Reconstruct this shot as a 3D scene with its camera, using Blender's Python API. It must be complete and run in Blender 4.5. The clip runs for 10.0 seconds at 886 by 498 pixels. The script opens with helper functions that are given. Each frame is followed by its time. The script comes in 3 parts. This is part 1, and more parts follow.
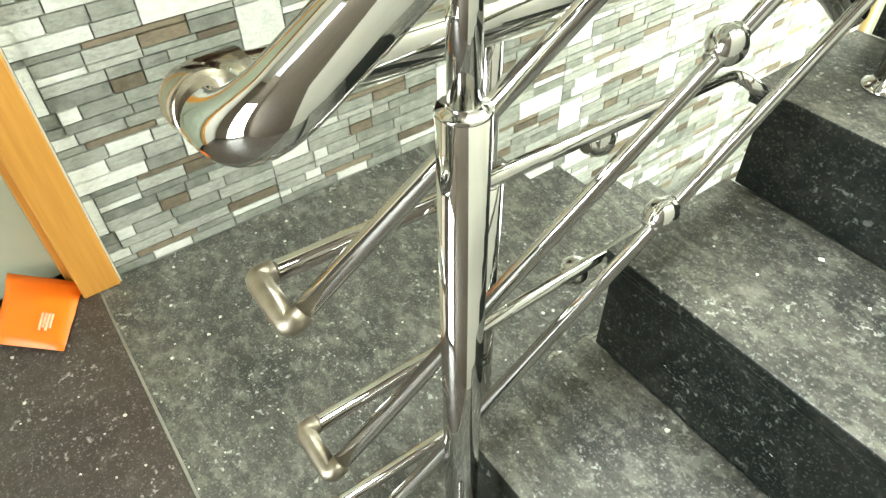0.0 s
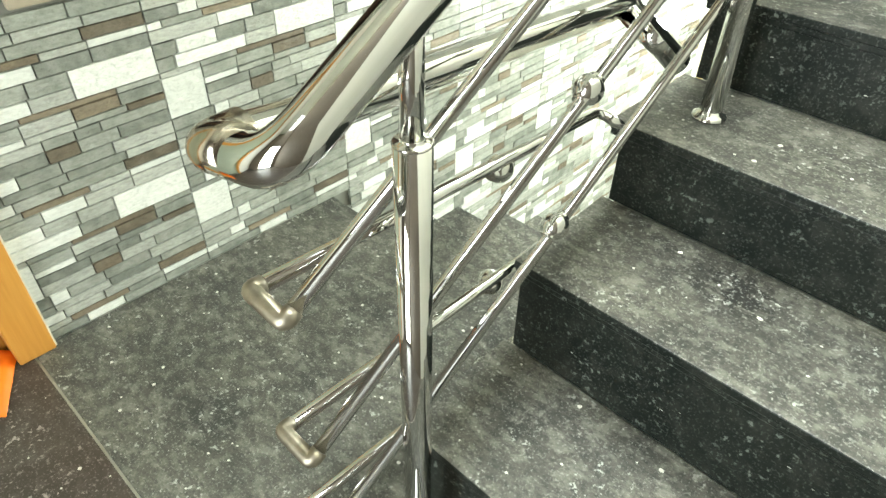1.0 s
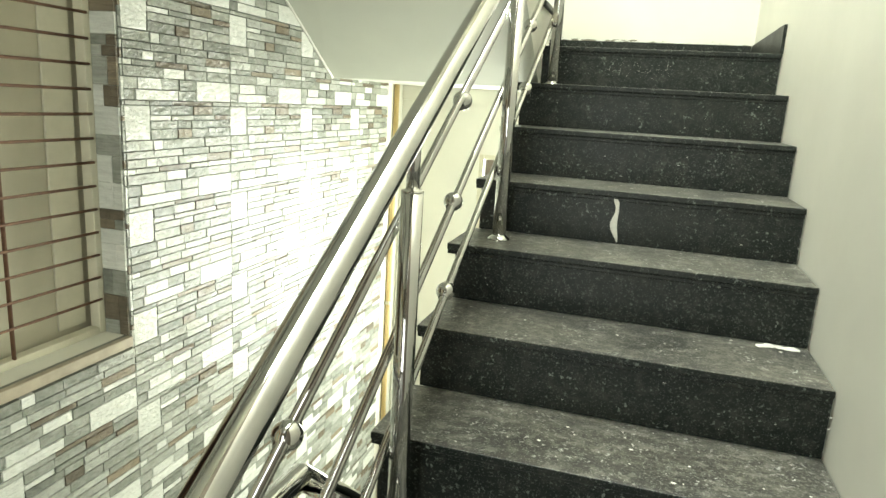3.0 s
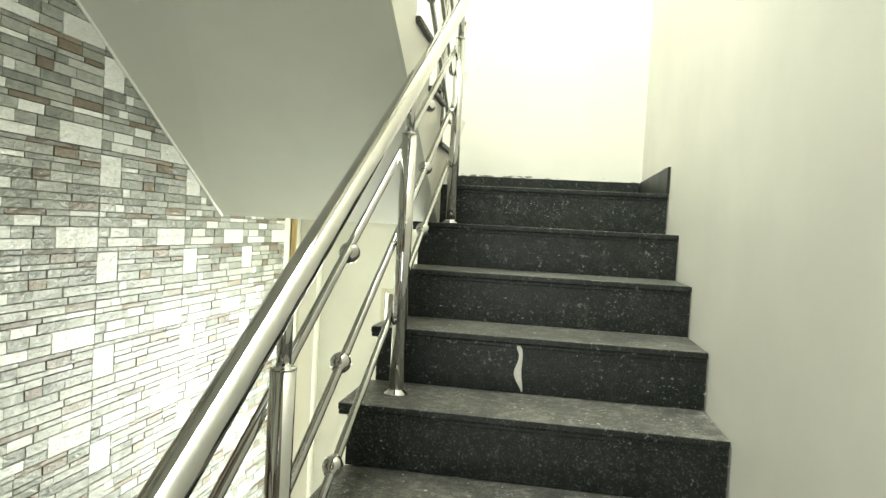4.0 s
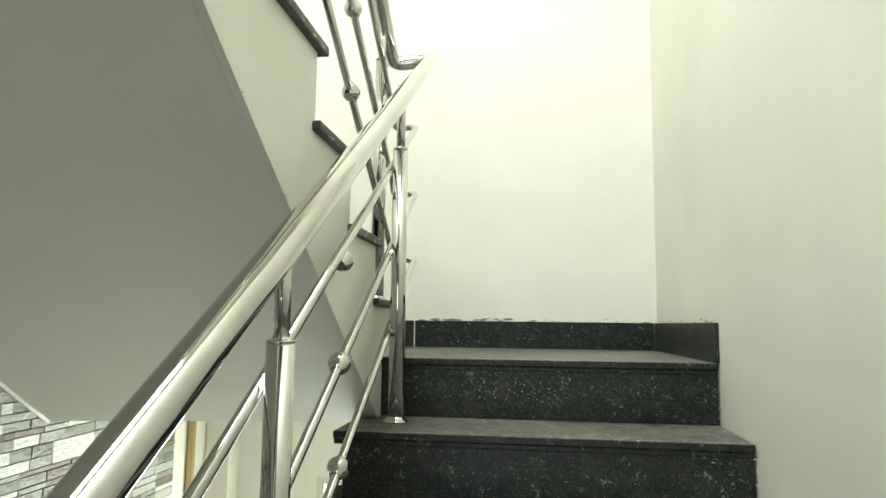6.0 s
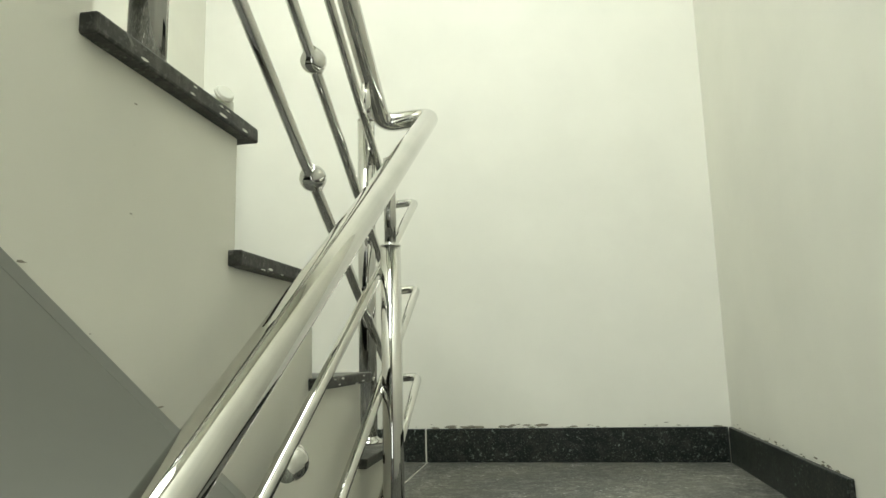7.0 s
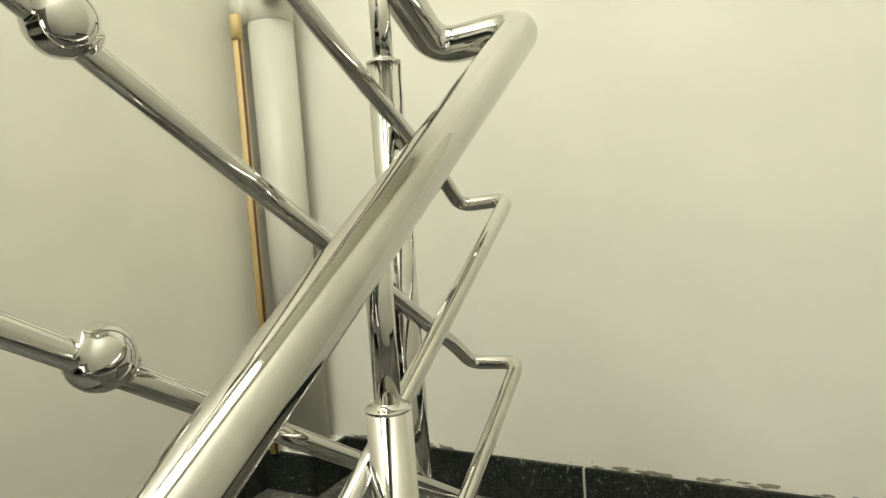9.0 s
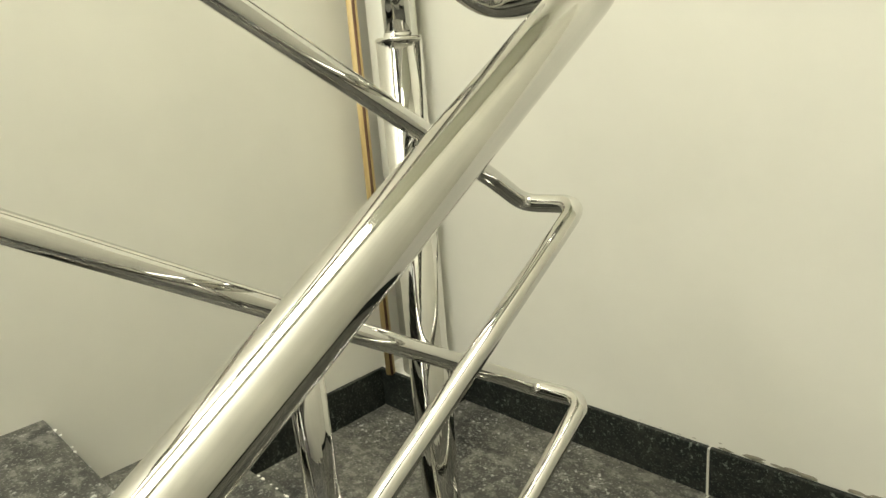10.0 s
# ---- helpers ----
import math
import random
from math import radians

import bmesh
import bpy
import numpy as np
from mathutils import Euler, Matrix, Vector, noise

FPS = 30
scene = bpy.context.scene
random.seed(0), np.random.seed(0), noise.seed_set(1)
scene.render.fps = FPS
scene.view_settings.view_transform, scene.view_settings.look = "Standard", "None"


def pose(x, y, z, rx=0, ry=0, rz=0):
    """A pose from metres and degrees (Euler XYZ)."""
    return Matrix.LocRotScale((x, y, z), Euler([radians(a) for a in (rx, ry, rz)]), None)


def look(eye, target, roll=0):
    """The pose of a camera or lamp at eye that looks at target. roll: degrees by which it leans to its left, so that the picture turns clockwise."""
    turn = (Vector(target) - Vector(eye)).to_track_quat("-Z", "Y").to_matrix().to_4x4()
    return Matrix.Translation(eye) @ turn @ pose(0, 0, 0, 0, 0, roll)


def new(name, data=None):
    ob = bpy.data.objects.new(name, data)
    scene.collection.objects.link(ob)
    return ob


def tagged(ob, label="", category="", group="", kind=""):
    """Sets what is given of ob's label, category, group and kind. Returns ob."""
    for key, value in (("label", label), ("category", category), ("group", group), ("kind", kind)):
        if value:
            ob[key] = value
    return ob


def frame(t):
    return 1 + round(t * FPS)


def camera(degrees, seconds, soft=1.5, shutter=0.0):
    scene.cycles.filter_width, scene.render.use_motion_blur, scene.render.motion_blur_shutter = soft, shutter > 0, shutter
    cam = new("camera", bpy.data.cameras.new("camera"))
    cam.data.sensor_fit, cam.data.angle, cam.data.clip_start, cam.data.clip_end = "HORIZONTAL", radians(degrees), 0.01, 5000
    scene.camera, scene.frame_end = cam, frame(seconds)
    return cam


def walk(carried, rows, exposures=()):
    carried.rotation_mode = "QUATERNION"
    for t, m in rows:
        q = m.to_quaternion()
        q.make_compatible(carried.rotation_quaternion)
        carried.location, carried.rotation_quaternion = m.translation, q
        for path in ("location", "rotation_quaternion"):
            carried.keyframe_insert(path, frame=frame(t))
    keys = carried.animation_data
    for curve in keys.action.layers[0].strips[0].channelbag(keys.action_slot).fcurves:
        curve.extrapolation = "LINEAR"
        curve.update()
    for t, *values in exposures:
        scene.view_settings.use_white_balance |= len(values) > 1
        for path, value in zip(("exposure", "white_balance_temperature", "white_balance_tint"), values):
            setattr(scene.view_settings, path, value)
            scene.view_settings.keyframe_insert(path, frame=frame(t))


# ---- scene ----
cam = camera(67.6, 10.0)
PATH = [
    (0, (0.455, -0.433, 1.064), (-0.713, 0.39, -0.336), -1.3),
    (0.5, (0.495, -0.471, 1.088), (-0.661, 0.523, -0.207), 1.7),
    (1, (0.552, -0.588, 1.146), (-0.5, 0.538, -0.129), 1.2),
    (1.5, (0.564, -0.634, 1.227), (-0.384, 0.711, 0.091), 2.0),
    (2, (0.549, -0.614, 1.308), (-0.241, 0.977, 0.389), 3.8),
    (2.5, (0.547, -0.575, 1.382), (-0.084, 1.193, 0.693), 4.3),
    (3, (0.542, -0.565, 1.478), (-0.005, 1.308, 1.043), 3.5),
    (3.2, (0.537, -0.553, 1.495), (0.037, 1.348, 1.130), 3.7),
    (4.3, (0.563, -0.328, 1.569), (0.274, 1.650, 1.577), 2.8),
    (4.5, (0.572, -0.282, 1.575), (0.259, 1.693, 1.605), 2.0),
    (5, (0.562, -0.093, 1.612), (0.248, 1.878, 1.742), 0.9),
    (5.2, (0.512, 0.081, 1.653), (0.271, 2.055, 1.865), 0.9),
    (6.3, (0.486, 0.698, 1.937), (0.204, 2.664, 2.168), 0.1),
    (6.5, (0.468, 0.826, 1.991), (0.173, 2.779, 2.306), -0.4),
    (7, (0.454, 1.049, 2.137), (0.142, 3.0, 2.446), -1.5),
    (7.5, (0.443, 1.288, 2.278), (-0.001, 3.228, 2.473), -1.5),
    (8, (0.44, 1.507, 2.418), (-0.145, 3.415, 2.543), -2.0),
    (8.5, (0.468, 1.709, 2.507), (-0.326, 3.542, 2.411), -1.6),
    (9, (0.464, 1.913, 2.565), (-0.473, 3.673, 2.404), -4.2),
    (9.5, (0.485, 2.045, 2.629), (-0.627, 3.673, 2.293), -1.8),
    (10, (0.496, 2.201, 2.717), (-0.869, 3.556, 2.173), -4.8),
]
walk(cam, [(t, look(eye, target, roll)) for t, eye, target, roll in PATH],
     exposures=[(0.0, 2.05, 6300, 0), (1.0, 1.95, 6250, -1), (1.5, 1.8, 6250, -2), (2.0, 1.38, 6400, -3), (3.0, 1.02, 6600, -2), (4.5, 0.64, 6450, 1), (5.5, 0.45, 6300, 1), (7.0, -0.21, 6300, 1), (8.0, -0.33, 6850, 5), (8.5, -0.31, 7050, 5), (9.5, -0.15, 7000, 4), (10.0, -0.10, 7050, 5)])

# ---- plan, in metres ----
RISE, GOING = 0.175, 0.2925
FLOOR = -0.09                 # lower hall floor
WALL_L, WALL_R, WALL_END, WALL_BACK = -0.903, 1.036, 3.475, -2.6
PLASTER_L = -0.925             # painted face of the left wall; the tiles stand proud of it
CEILING = 5.6
LANDING = 10 * RISE           # half landing
POST2_X, RAIL2_X, HAND2_X = 0.002, 0.024, 0.012  # upper flight's railing
GUARD_X = -0.03


def nose(i):
    """The y of the nosing of tread i of the lower flight."""
    return -0.385 + GOING * i


def tread_z(i):
    return {1: 0.11, 2: 0.336, 3: 0.517, 4: 0.698}.get(i, i * RISE)


def soffit(y):
    """The underside of the upper flight at its open side."""
    return max(1.56, 1.56 + 0.635 * (2.526 - y))


SOFFIT_WALL = 2.355           # where the underside bends at the tiled wall


def soffit_wall(y):
    """The underside of the upper flight at the tiled wall, where its plaster is thicker."""
    return max(1.557, 1.557 + 0.655 * (SOFFIT_WALL - y))


# ---- light ----
world = bpy.data.worlds.new("sky")
scene.world = world
world.use_nodes = True
sky = world.node_tree.nodes.new("ShaderNodeTexSky")
sky.sky_type, sky.sun_disc, sky.sun_elevation, sky.sun_rotation = "NISHITA", False, radians(48), radians(20)
world.node_tree.links.new(sky.outputs[0], world.node_tree.nodes["Background"].inputs[0])
world.node_tree.nodes["Background"].inputs[1].default_value = 0.05


def area_lamp(name, place, target, wide, high, watts, colour):
    lamp = bpy.data.lights.new(name, "AREA")
    lamp.shape, lamp.size, lamp.size_y, lamp.energy, lamp.color = "RECTANGLE", wide, high, watts, colour
    ob = new(name, lamp)
    ob.matrix_world = look(place, target)
    return ob


area_lamp("daylight_lower_window", (0.16, 3.56, 0.44), (0.16, 0.0, 0.44), 1.2, 1.4, 62, (1.0, 0.99, 0.93))
# added fill from behind the camera, through an unseen made-up opening
area_lamp("daylight_entrance", (0.3, -2.65, 1.05), (0.3, 1.0, 1.2), 0.9, 2.1, 24, (1.0, 0.99, 0.95))
# added fill lamp above the stairwell; no roof light is known there
area_lamp("daylight_roof_light", (-0.035, 0.82, 5.77), (-0.035, 0.96, 1.5), 1.4, 2.7, 245, (1.0, 0.985, 0.94))
# added fill high at the back for the end wall; no window known
area_lamp("daylight_upper_window", (0.1, -2.65, 4.3), (0.1, 1.5, 2.5), 1.7, 1.6, 9, (1.0, 0.985, 0.93))


# ---- materials ----
def material(name):
    m = bpy.data.materials.new(name)
    m.use_nodes = True
    n = m.node_tree.nodes
    return m, n, m.node_tree.links, n["Principled BSDF"]


def coords(n, links, scale=(1, 1, 1)):
    geo = n.new("ShaderNodeNewGeometry")
    mp = n.new("ShaderNodeMapping")
    mp.inputs["Scale"].default_value = scale
    links.new(geo.outputs["Position"], mp.inputs[0])
    return mp.outputs[0]


def noise_node(n, links, co, scale, detail=4, rough=0.6):
    t = n.new("ShaderNodeTexNoise")
    t.inputs["Scale"].default_value, t.inputs["Detail"].default_value, t.inputs["Roughness"].default_value = scale, detail, rough
    links.new(co, t.inputs["Vector"])
    return t.outputs["Fac"]


def ramp(n, links, fac, stops):
    r = n.new("ShaderNodeValToRGB")
    while len(r.color_ramp.elements) < len(stops):
        r.color_ramp.elements.new(0.5)
    for e, (p, c) in zip(r.color_ramp.elements, stops):
        e.position, e.color = p, (*c, 1) if len(c) == 3 else c
    links.new(fac, r.inputs[0])
    return r.outputs[0]


def mix(n, links, fac, a, b, mode="MIX"):
    m = n.new("ShaderNodeMix")
    m.data_type, m.blend_type = "RGBA", mode
    for v, sock in ((fac, m.inputs["Factor"]), (a, m.inputs[6]), (b, m.inputs[7])):
        if isinstance(v, (int, float)):
            sock.default_value = v
        elif isinstance(v, tuple):
            sock.default_value = (*v, 1)
        else:
            links.new(v, sock)
    return m.outputs[2]


def bump(n, links, bsdf, height, strength=0.3, distance=0.002):
    b = n.new("ShaderNodeBump")
    b.inputs["Strength"].default_value, b.inputs["Distance"].default_value = strength, distance
    links.new(height, b.inputs["Height"])
    links.new(b.outputs[0], bsdf.inputs["Normal"])


def g3(v):
    return (v, v, v)


def steel_material():
    m, n, links, bsdf = material("polished_steel")
    co = coords(n, links)
    smear = noise_node(n, links, co, 9, 5)
    fine = noise_node(n, links, coords(n, links, (1, 1, 1)), 160, 3)
    bsdf.inputs["Metallic"].default_value = 1.0
    links.new(ramp(n, links, smear, [(0.3, (0.54, 0.535, 0.51)), (0.7, (0.63, 0.625, 0.60))]), bsdf.inputs["Base Color"])
    links.new(ramp(n, links, smear, [(0.35, g3(0.02)), (0.75, g3(0.075))]), bsdf.inputs["Roughness"])
    bump(n, links, bsdf, fine, 0.012, 0.0005)
    return m


def granite_material(name, dust, dark=(0.012, 0.013, 0.0125), fleck_tone=(0.30, 0.31, 0.29), gloss=0.5):
    """Black granite with pale flecks under a film of grey dust."""
    m, n, links, bsdf = material(name)
    co = coords(n, links)
    fleck = noise_node(n, links, co, 190, 2, 0.5)
    fleck2 = noise_node(n, links, co, 85, 3, 0.6)
    patch = noise_node(n, links, co, 11, 4, 0.6)
    cloud = noise_node(n, links, co, 4.2, 7, 0.68)
    streak = noise_node(n, links, coords(n, links, (2, 13, 13)), 3, 6, 0.72)
    base = mix(n, links, ramp(n, links, fleck, [(0.57, g3(0)), (0.70, g3(0.55))]), dark, fleck_tone)
    thick = n.new("ShaderNodeMath")
    thick.operation = "MULTIPLY"
    links.new(ramp(n, links, fleck2, [(0.60, g3(0)), (0.66, g3(1))]), thick.inputs[0])
    links.new(ramp(n, links, patch, [(0.45, g3(0)), (0.60, g3(1))]), thick.inputs[1])
    base = mix(n, links, thick.outputs[0], base, tuple(min(1, c * 1.5) for c in fleck_tone))
    film = ramp(n, links, cloud, [(0.36, g3(dust * 0.10)), (0.50, g3(dust * 0.5)), (0.66, g3(dust))])
    grain = noise_node(n, links, coords(n, links, (1, 1.6, 1)), 62, 5, 0.75)
    grainy = n.new("ShaderNodeMath")
    grainy.operation = "MULTIPLY"
    links.new(film, grainy.inputs[0])
    links.new(ramp(n, links, grain, [(0.36, g3(0.22)), (0.52, g3(0.75)), (0.64, g3(1))]), grainy.inputs[1])
    base = mix(n, links, grainy.outputs[0], base, (0.365, 0.352, 0.28))
    blot = noise_node(n, links, coords(n, links, (1, 1.3, 1)), 24, 6, 0.68)
    base = mix(n, links, ramp(n, links, blot, [(0.50, g3(0)), (0.62, g3(0.32 * min(1, dust * 1.7)))]), base, (0.46, 0.45, 0.39))
    base = mix(n, links, ramp(n, links, blot, [(0.36, g3(0.45 * min(1, dust * 1.4))), (0.46, g3(0))]), base, tuple(c * 1.6 for c in dark))
    spots = ramp(n, links, noise_node(n, links, co, 105, 2, 0.5), [(0.64, g3(0)), (0.70, g3(0.32 * min(1, dust * 1.6)))])
    base = mix(n, links, spots, base, (0.50, 0.49, 0.44))
    wear = ramp(n, links, streak, [(0.58, g3(0)), (0.80, g3(0.5 * dust))])
    base = mix(n, links, wear, base, (0.50, 0.48, 0.42))
    links.new(base, bsdf.inputs["Base Color"])
    links.new(ramp(n, links, cloud, [(0.3, g3(0.30 + 0.2 * dust)), (0.7, g3(0.45 + 0.35 * dust))]), bsdf.inputs["Roughness"])
    bsdf.inputs["Specular IOR Level"].default_value = gloss
    bump(n, links, bsdf, grain, 0.22, 0.0012)
    return m


def paint_material(name, colour, rough=0.55):
    m, n, links, bsdf = material(name)
    co = coords(n, links)
    big = noise_node(n, links, co, 1.6, 5, 0.6)
    small = noise_node(n, links, co, 55, 4, 0.6)
    dark = tuple(c * 0.90 for c in colour)
    base = mix(n, links, ramp(n, links, big, [(0.35, g3(0)), (0.7, g3(1))]), dark, colour)
    spots = ramp(n, links, noise_node(n, links, co, 13, 6, 0.75), [(0.70, g3(0)), (0.80, g3(0.35))])
    base = mix(n, links, spots, base, tuple(c * 0.72 for c in colour))
    links.new(base, bsdf.inputs["Base Color"])
    bsdf.inputs["Roughness"].default_value = rough
    bump(n, links, bsdf, small, 0.10, 0.0012)
    return m


def stone_material(name, stops, gloss):
    """Glazed stone-look wall tile; each stone has its own tone."""
    m, n, links, bsdf = material(name)
    co = coords(n, links)
    info, geo = n.new("ShaderNodeObjectInfo"), n.new("ShaderNodeNewGeometry")
    add = n.new("ShaderNodeMath")
    add.operation = "ADD"
    links.new(info.outputs["Random"], add.inputs[0])
    links.new(geo.outputs["Random Per Island"], add.inputs[1])
    frac = n.new("ShaderNodeMath")
    frac.operation = "FRACT"
    links.new(add.outputs[0], frac.inputs[0])
    tone = ramp(n, links, frac.outputs[0], stops)
    vein = noise_node(n, links, coords(n, links, (1, 5, 16)), 9, 6, 0.7)
    cloud = noise_node(n, links, co, 24, 4, 0.6)
    tone = mix(n, links, ramp(n, links, vein, [(0.35, g3(0)), (0.7, g3(0.55))]), tone, tuple(c * 0.62 for c in stops[0][1]))
    tone = mix(n, links, ramp(n, links, cloud, [(0.4, g3(0)), (0.7, g3(0.3))]), tone, stops[-1][1])
    links.new(tone, bsdf.inputs["Base Color"])
    bsdf.inputs["Roughness"].default_value = gloss
    relief = noise_node(n, links, coords(n, links, (1, 3, 7)), 15, 5, 0.6)
    hammered = noise_node(n, links, coords(n, links, (1, 1.2, 1.8)), 48, 2, 0.5)
    both = n.new("ShaderNodeMath")
    both.operation = "ADD"
    links.new(relief, both.inputs[0])
    links.new(hammered, both.inputs[1])
    bump(n, links, bsdf, both.outputs[0], 0.8, 0.005)
    return m


def plain_material(name, colour, rough=0.5, metal=0.0, vary=0.15, scale=30):
    m, n, links, bsdf = material(name)
    fac = noise_node(n, links, coords(n, links), scale, 4)
    links.new(ramp(n, links, fac, [(0.3, tuple(c * (1 - vary) for c in colour)), (0.7, colour)]), bsdf.inputs["Base Color"])
    bsdf.inputs["Roughness"].default_value, bsdf.inputs["Metallic"].default_value = rough, metal
    bump(n, links, bsdf, fac, 0.08, 0.001)
    return m


def wood_material(name, light, dark, rough=0.35):
    m, n, links, bsdf = material(name)
    grain = noise_node(n, links, coords(n, links, (30, 30, 1.5)), 3, 6, 0.6)
    broad = noise_node(n, links, coords(n, links, (4, 4, 0.6)), 3, 3)
    base = mix(n, links, ramp(n, links, grain, [(0.3, g3(0)), (0.7, g3(1))]), dark, light)
    base = mix(n, links, ramp(n, links, broad, [(0.4, g3(0)), (0.8, g3(0.4))]), base, dark)
    links.new(base, bsdf.inputs["Base Color"])
    bsdf.inputs["Roughness"].default_value = rough
    bump(n, links, bsdf, grain, 0.1, 0.0008)
    return m


STEEL = steel_material()
DULL_STEEL = plain_material("dull_welded_steel", (0.40, 0.36, 0.29), 0.42, 1.0, 0.3, 60)
# polished steel with the brown reflection put into the base colour
ELBOW_REFLECTION = plain_material("brown_reflection_steel", (0.50, 0.45, 0.37), 0.17, 1.0, 0.3, 45)
GRANITE_TOP = granite_material("dusty_granite", 0.42)
GRANITE_RISER = granite_material("black_granite", 0.05, (0.005, 0.0080, 0.0070), (0.10, 0.112, 0.10), 0.22)
GRANITE_WORN = granite_material("weathered_granite", 0.15, (0.014, 0.015, 0.014), (0.10, 0.10, 0.09), 0.3)
GRANITE_FLOOR = granite_material("floor_granite", 0.42, (0.028, 0.03, 0.027))
GRANITE_DARK = granite_material("brown_granite", 0.10, (0.040, 0.030, 0.025), (0.26, 0.23, 0.22))
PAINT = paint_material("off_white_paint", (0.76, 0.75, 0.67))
# the same off-white, darkened to put the undersides' shade into the colour
PAINT_SHADED = paint_material("off_white_paint_shaded", (0.61, 0.62, 0.54))
# dark brown for unseen walls, chosen to darken what the steel reflects
REFLECTED_DARK = plain_material("dark_brown_for_reflections", (0.13, 0.105, 0.08), 0.7, 0, 0.2, 8)
GROUT = plain_material("tile_grout", (0.19, 0.19, 0.165), 0.8)
STONE_WHITE = stone_material("white_tile_stone", [(0.0, (0.64, 0.66, 0.61)), (1.0, (0.79, 0.80, 0.75))], 0.14)
STONE_GREY = stone_material("grey_tile_stone", [(0.0, (0.16, 0.17, 0.145)), (0.5, (0.32, 0.335, 0.29)), (1.0, (0.50, 0.51, 0.46))], 0.13)
STONE_BROWN = stone_material("brown_tile_stone", [(0.0, (0.11, 0.095, 0.07)), (0.6, (0.20, 0.165, 0.115)), (1.0, (0.30, 0.25, 0.18))], 0.14)
JOINT = plain_material("cement_joint", (0.55, 0.54, 0.48), 0.8)
TEAK = wood_material("orange_varnished_wood", (0.62, 0.32, 0.07), (0.48, 0.22, 0.04))
BAMBOO = wood_material("pale_stick_wood", (0.66, 0.52, 0.26), (0.45, 0.31, 0.12), 0.5)
RUST = plain_material("rusted_iron", (0.17, 0.085, 0.045), 0.75, 0.2, 0.5, 60)
SHUTTER = plain_material("beige_shutter_paint", (0.50, 0.47, 0.36), 0.5, 0, 0.15, 6)
FRAME_PAINT = plain_material("cream_frame_paint", (0.66, 0.63, 0.50), 0.45, 0, 0.15, 12)
PVC = plain_material("grey_pipe_plastic", (0.56, 0.56, 0.49), 0.45, 0, 0.10, 5)
ORANGE = plain_material("orange_plastic", (0.95, 0.20, 0.01), 0.35, 0, 0.12, 10)
INK = plain_material("pale_ink", (0.95, 0.55, 0.35), 0.5)
PUTTY = plain_material("white_putty", (0.75, 0.74, 0.68), 0.85, 0, 0.15, 80)
DIRT = plain_material("grey_cement_crumbs", (0.30, 0.28, 0.22), 0.9, 0, 0.4, 90)
DOOR_GREEN = plain_material("pale_green_door", (0.42, 0.48, 0.38), 0.4, 0, 0.1, 4)
# the darkness behind the window, put into the colour
ROOM_SHADE = plain_material("painted_room_shade", (0.06, 0.055, 0.05), 0.9)


# ---- building helpers ----
def thing(name, label, category, place=(0, 0, 0), group="", kind=""):
    ob = new(name)
    ob.location = place
    ob.empty_display_size = 0.05
    return tagged(ob, label, category, group, kind)


def mesh_from(bm, name, mat):
    me = bpy.data.meshes.new(name)
    bm.to_mesh(me)
    bm.free()
    for mt in (mat if isinstance(mat, (list, tuple)) else [mat]):
        me.materials.append(mt)
    return me


def part(name, bm, mat, parent=None, label=""):
    """Links a bmesh in world places as one mesh object under a thing or a part."""
    ob = new(name, mesh_from(bm, name, mat))
    if parent is not None:
        ob.parent = parent
        base = Vector((0, 0, 0))
        up = parent
        while up is not None:
            base += up.location
            up = up.parent
        ob.location = -base
    return tagged(ob, label) if label else ob


def box(x0, x1, y0, y1, z0, z1, bevel=0.0, bm=None):
    bm = bm or bmesh.new()
    made = bmesh.ops.create_cube(bm, size=1)["verts"]
    for v in made:
        v.co = Vector((x0 + (v.co.x + 0.5) * (x1 - x0), y0 + (v.co.y + 0.5) * (y1 - y0), z0 + (v.co.z + 0.5) * (z1 - z0)))
    if bevel:
        edges = {e for v in made for e in v.link_edges}
        bmesh.ops.bevel(bm, geom=list(edges), offset=bevel, segments=2, affect="EDGES", profile=0.5)
    return bm


def prism(points, axis_from, axis_to, bm=None, axis="x", far=None):
    """An outline in (y, z) drawn along x, or in (x, y) drawn along z; far is its outline at the other end."""
    bm = bm or bmesh.new()
    place = (lambda p, a: (a, p[0], p[1])) if axis == "x" else (lambda p, a: (p[0], p[1], a))
    lo = [bm.verts.new(place(p, axis_from)) for p in points]
    hi = [bm.verts.new(place(p, axis_to)) for p in (far or points)]
    bm.faces.new(lo)
    bm.faces.new(hi[::-1])
    for i in range(len(points)):
        j = (i + 1) % len(points)
        bm.faces.new((lo[j], lo[i], hi[i], hi[j]))
    bmesh.ops.recalc_face_normals(bm, faces=bm.faces[:])
    return bm


def rounded(points, radius, steps=6, sharp=()):
    """A polyline with its corners rounded, but for the sharp ones, which are mitred."""
    radii = {tuple(round(k, 4) for k in p): 0.003 for p in sharp}
    pts = [Vector(p) for p in points]
    out = [pts[0]]
    for a, b, c in zip(pts, pts[1:], pts[2:]):
        u, v = (a - b), (c - b)
        r = min(radii.get(tuple(round(k, 4) for k in b), radius), u.length * 0.48, v.length * 0.48)
        p, q = b + u.normalized() * r, b + v.normalized() * r
        for k in range(steps + 1):
            s = k / steps
            out.append(p * (1 - s) ** 2 + b * 2 * s * (1 - s) + q * s * s)
    out.append(pts[-1])
    return out


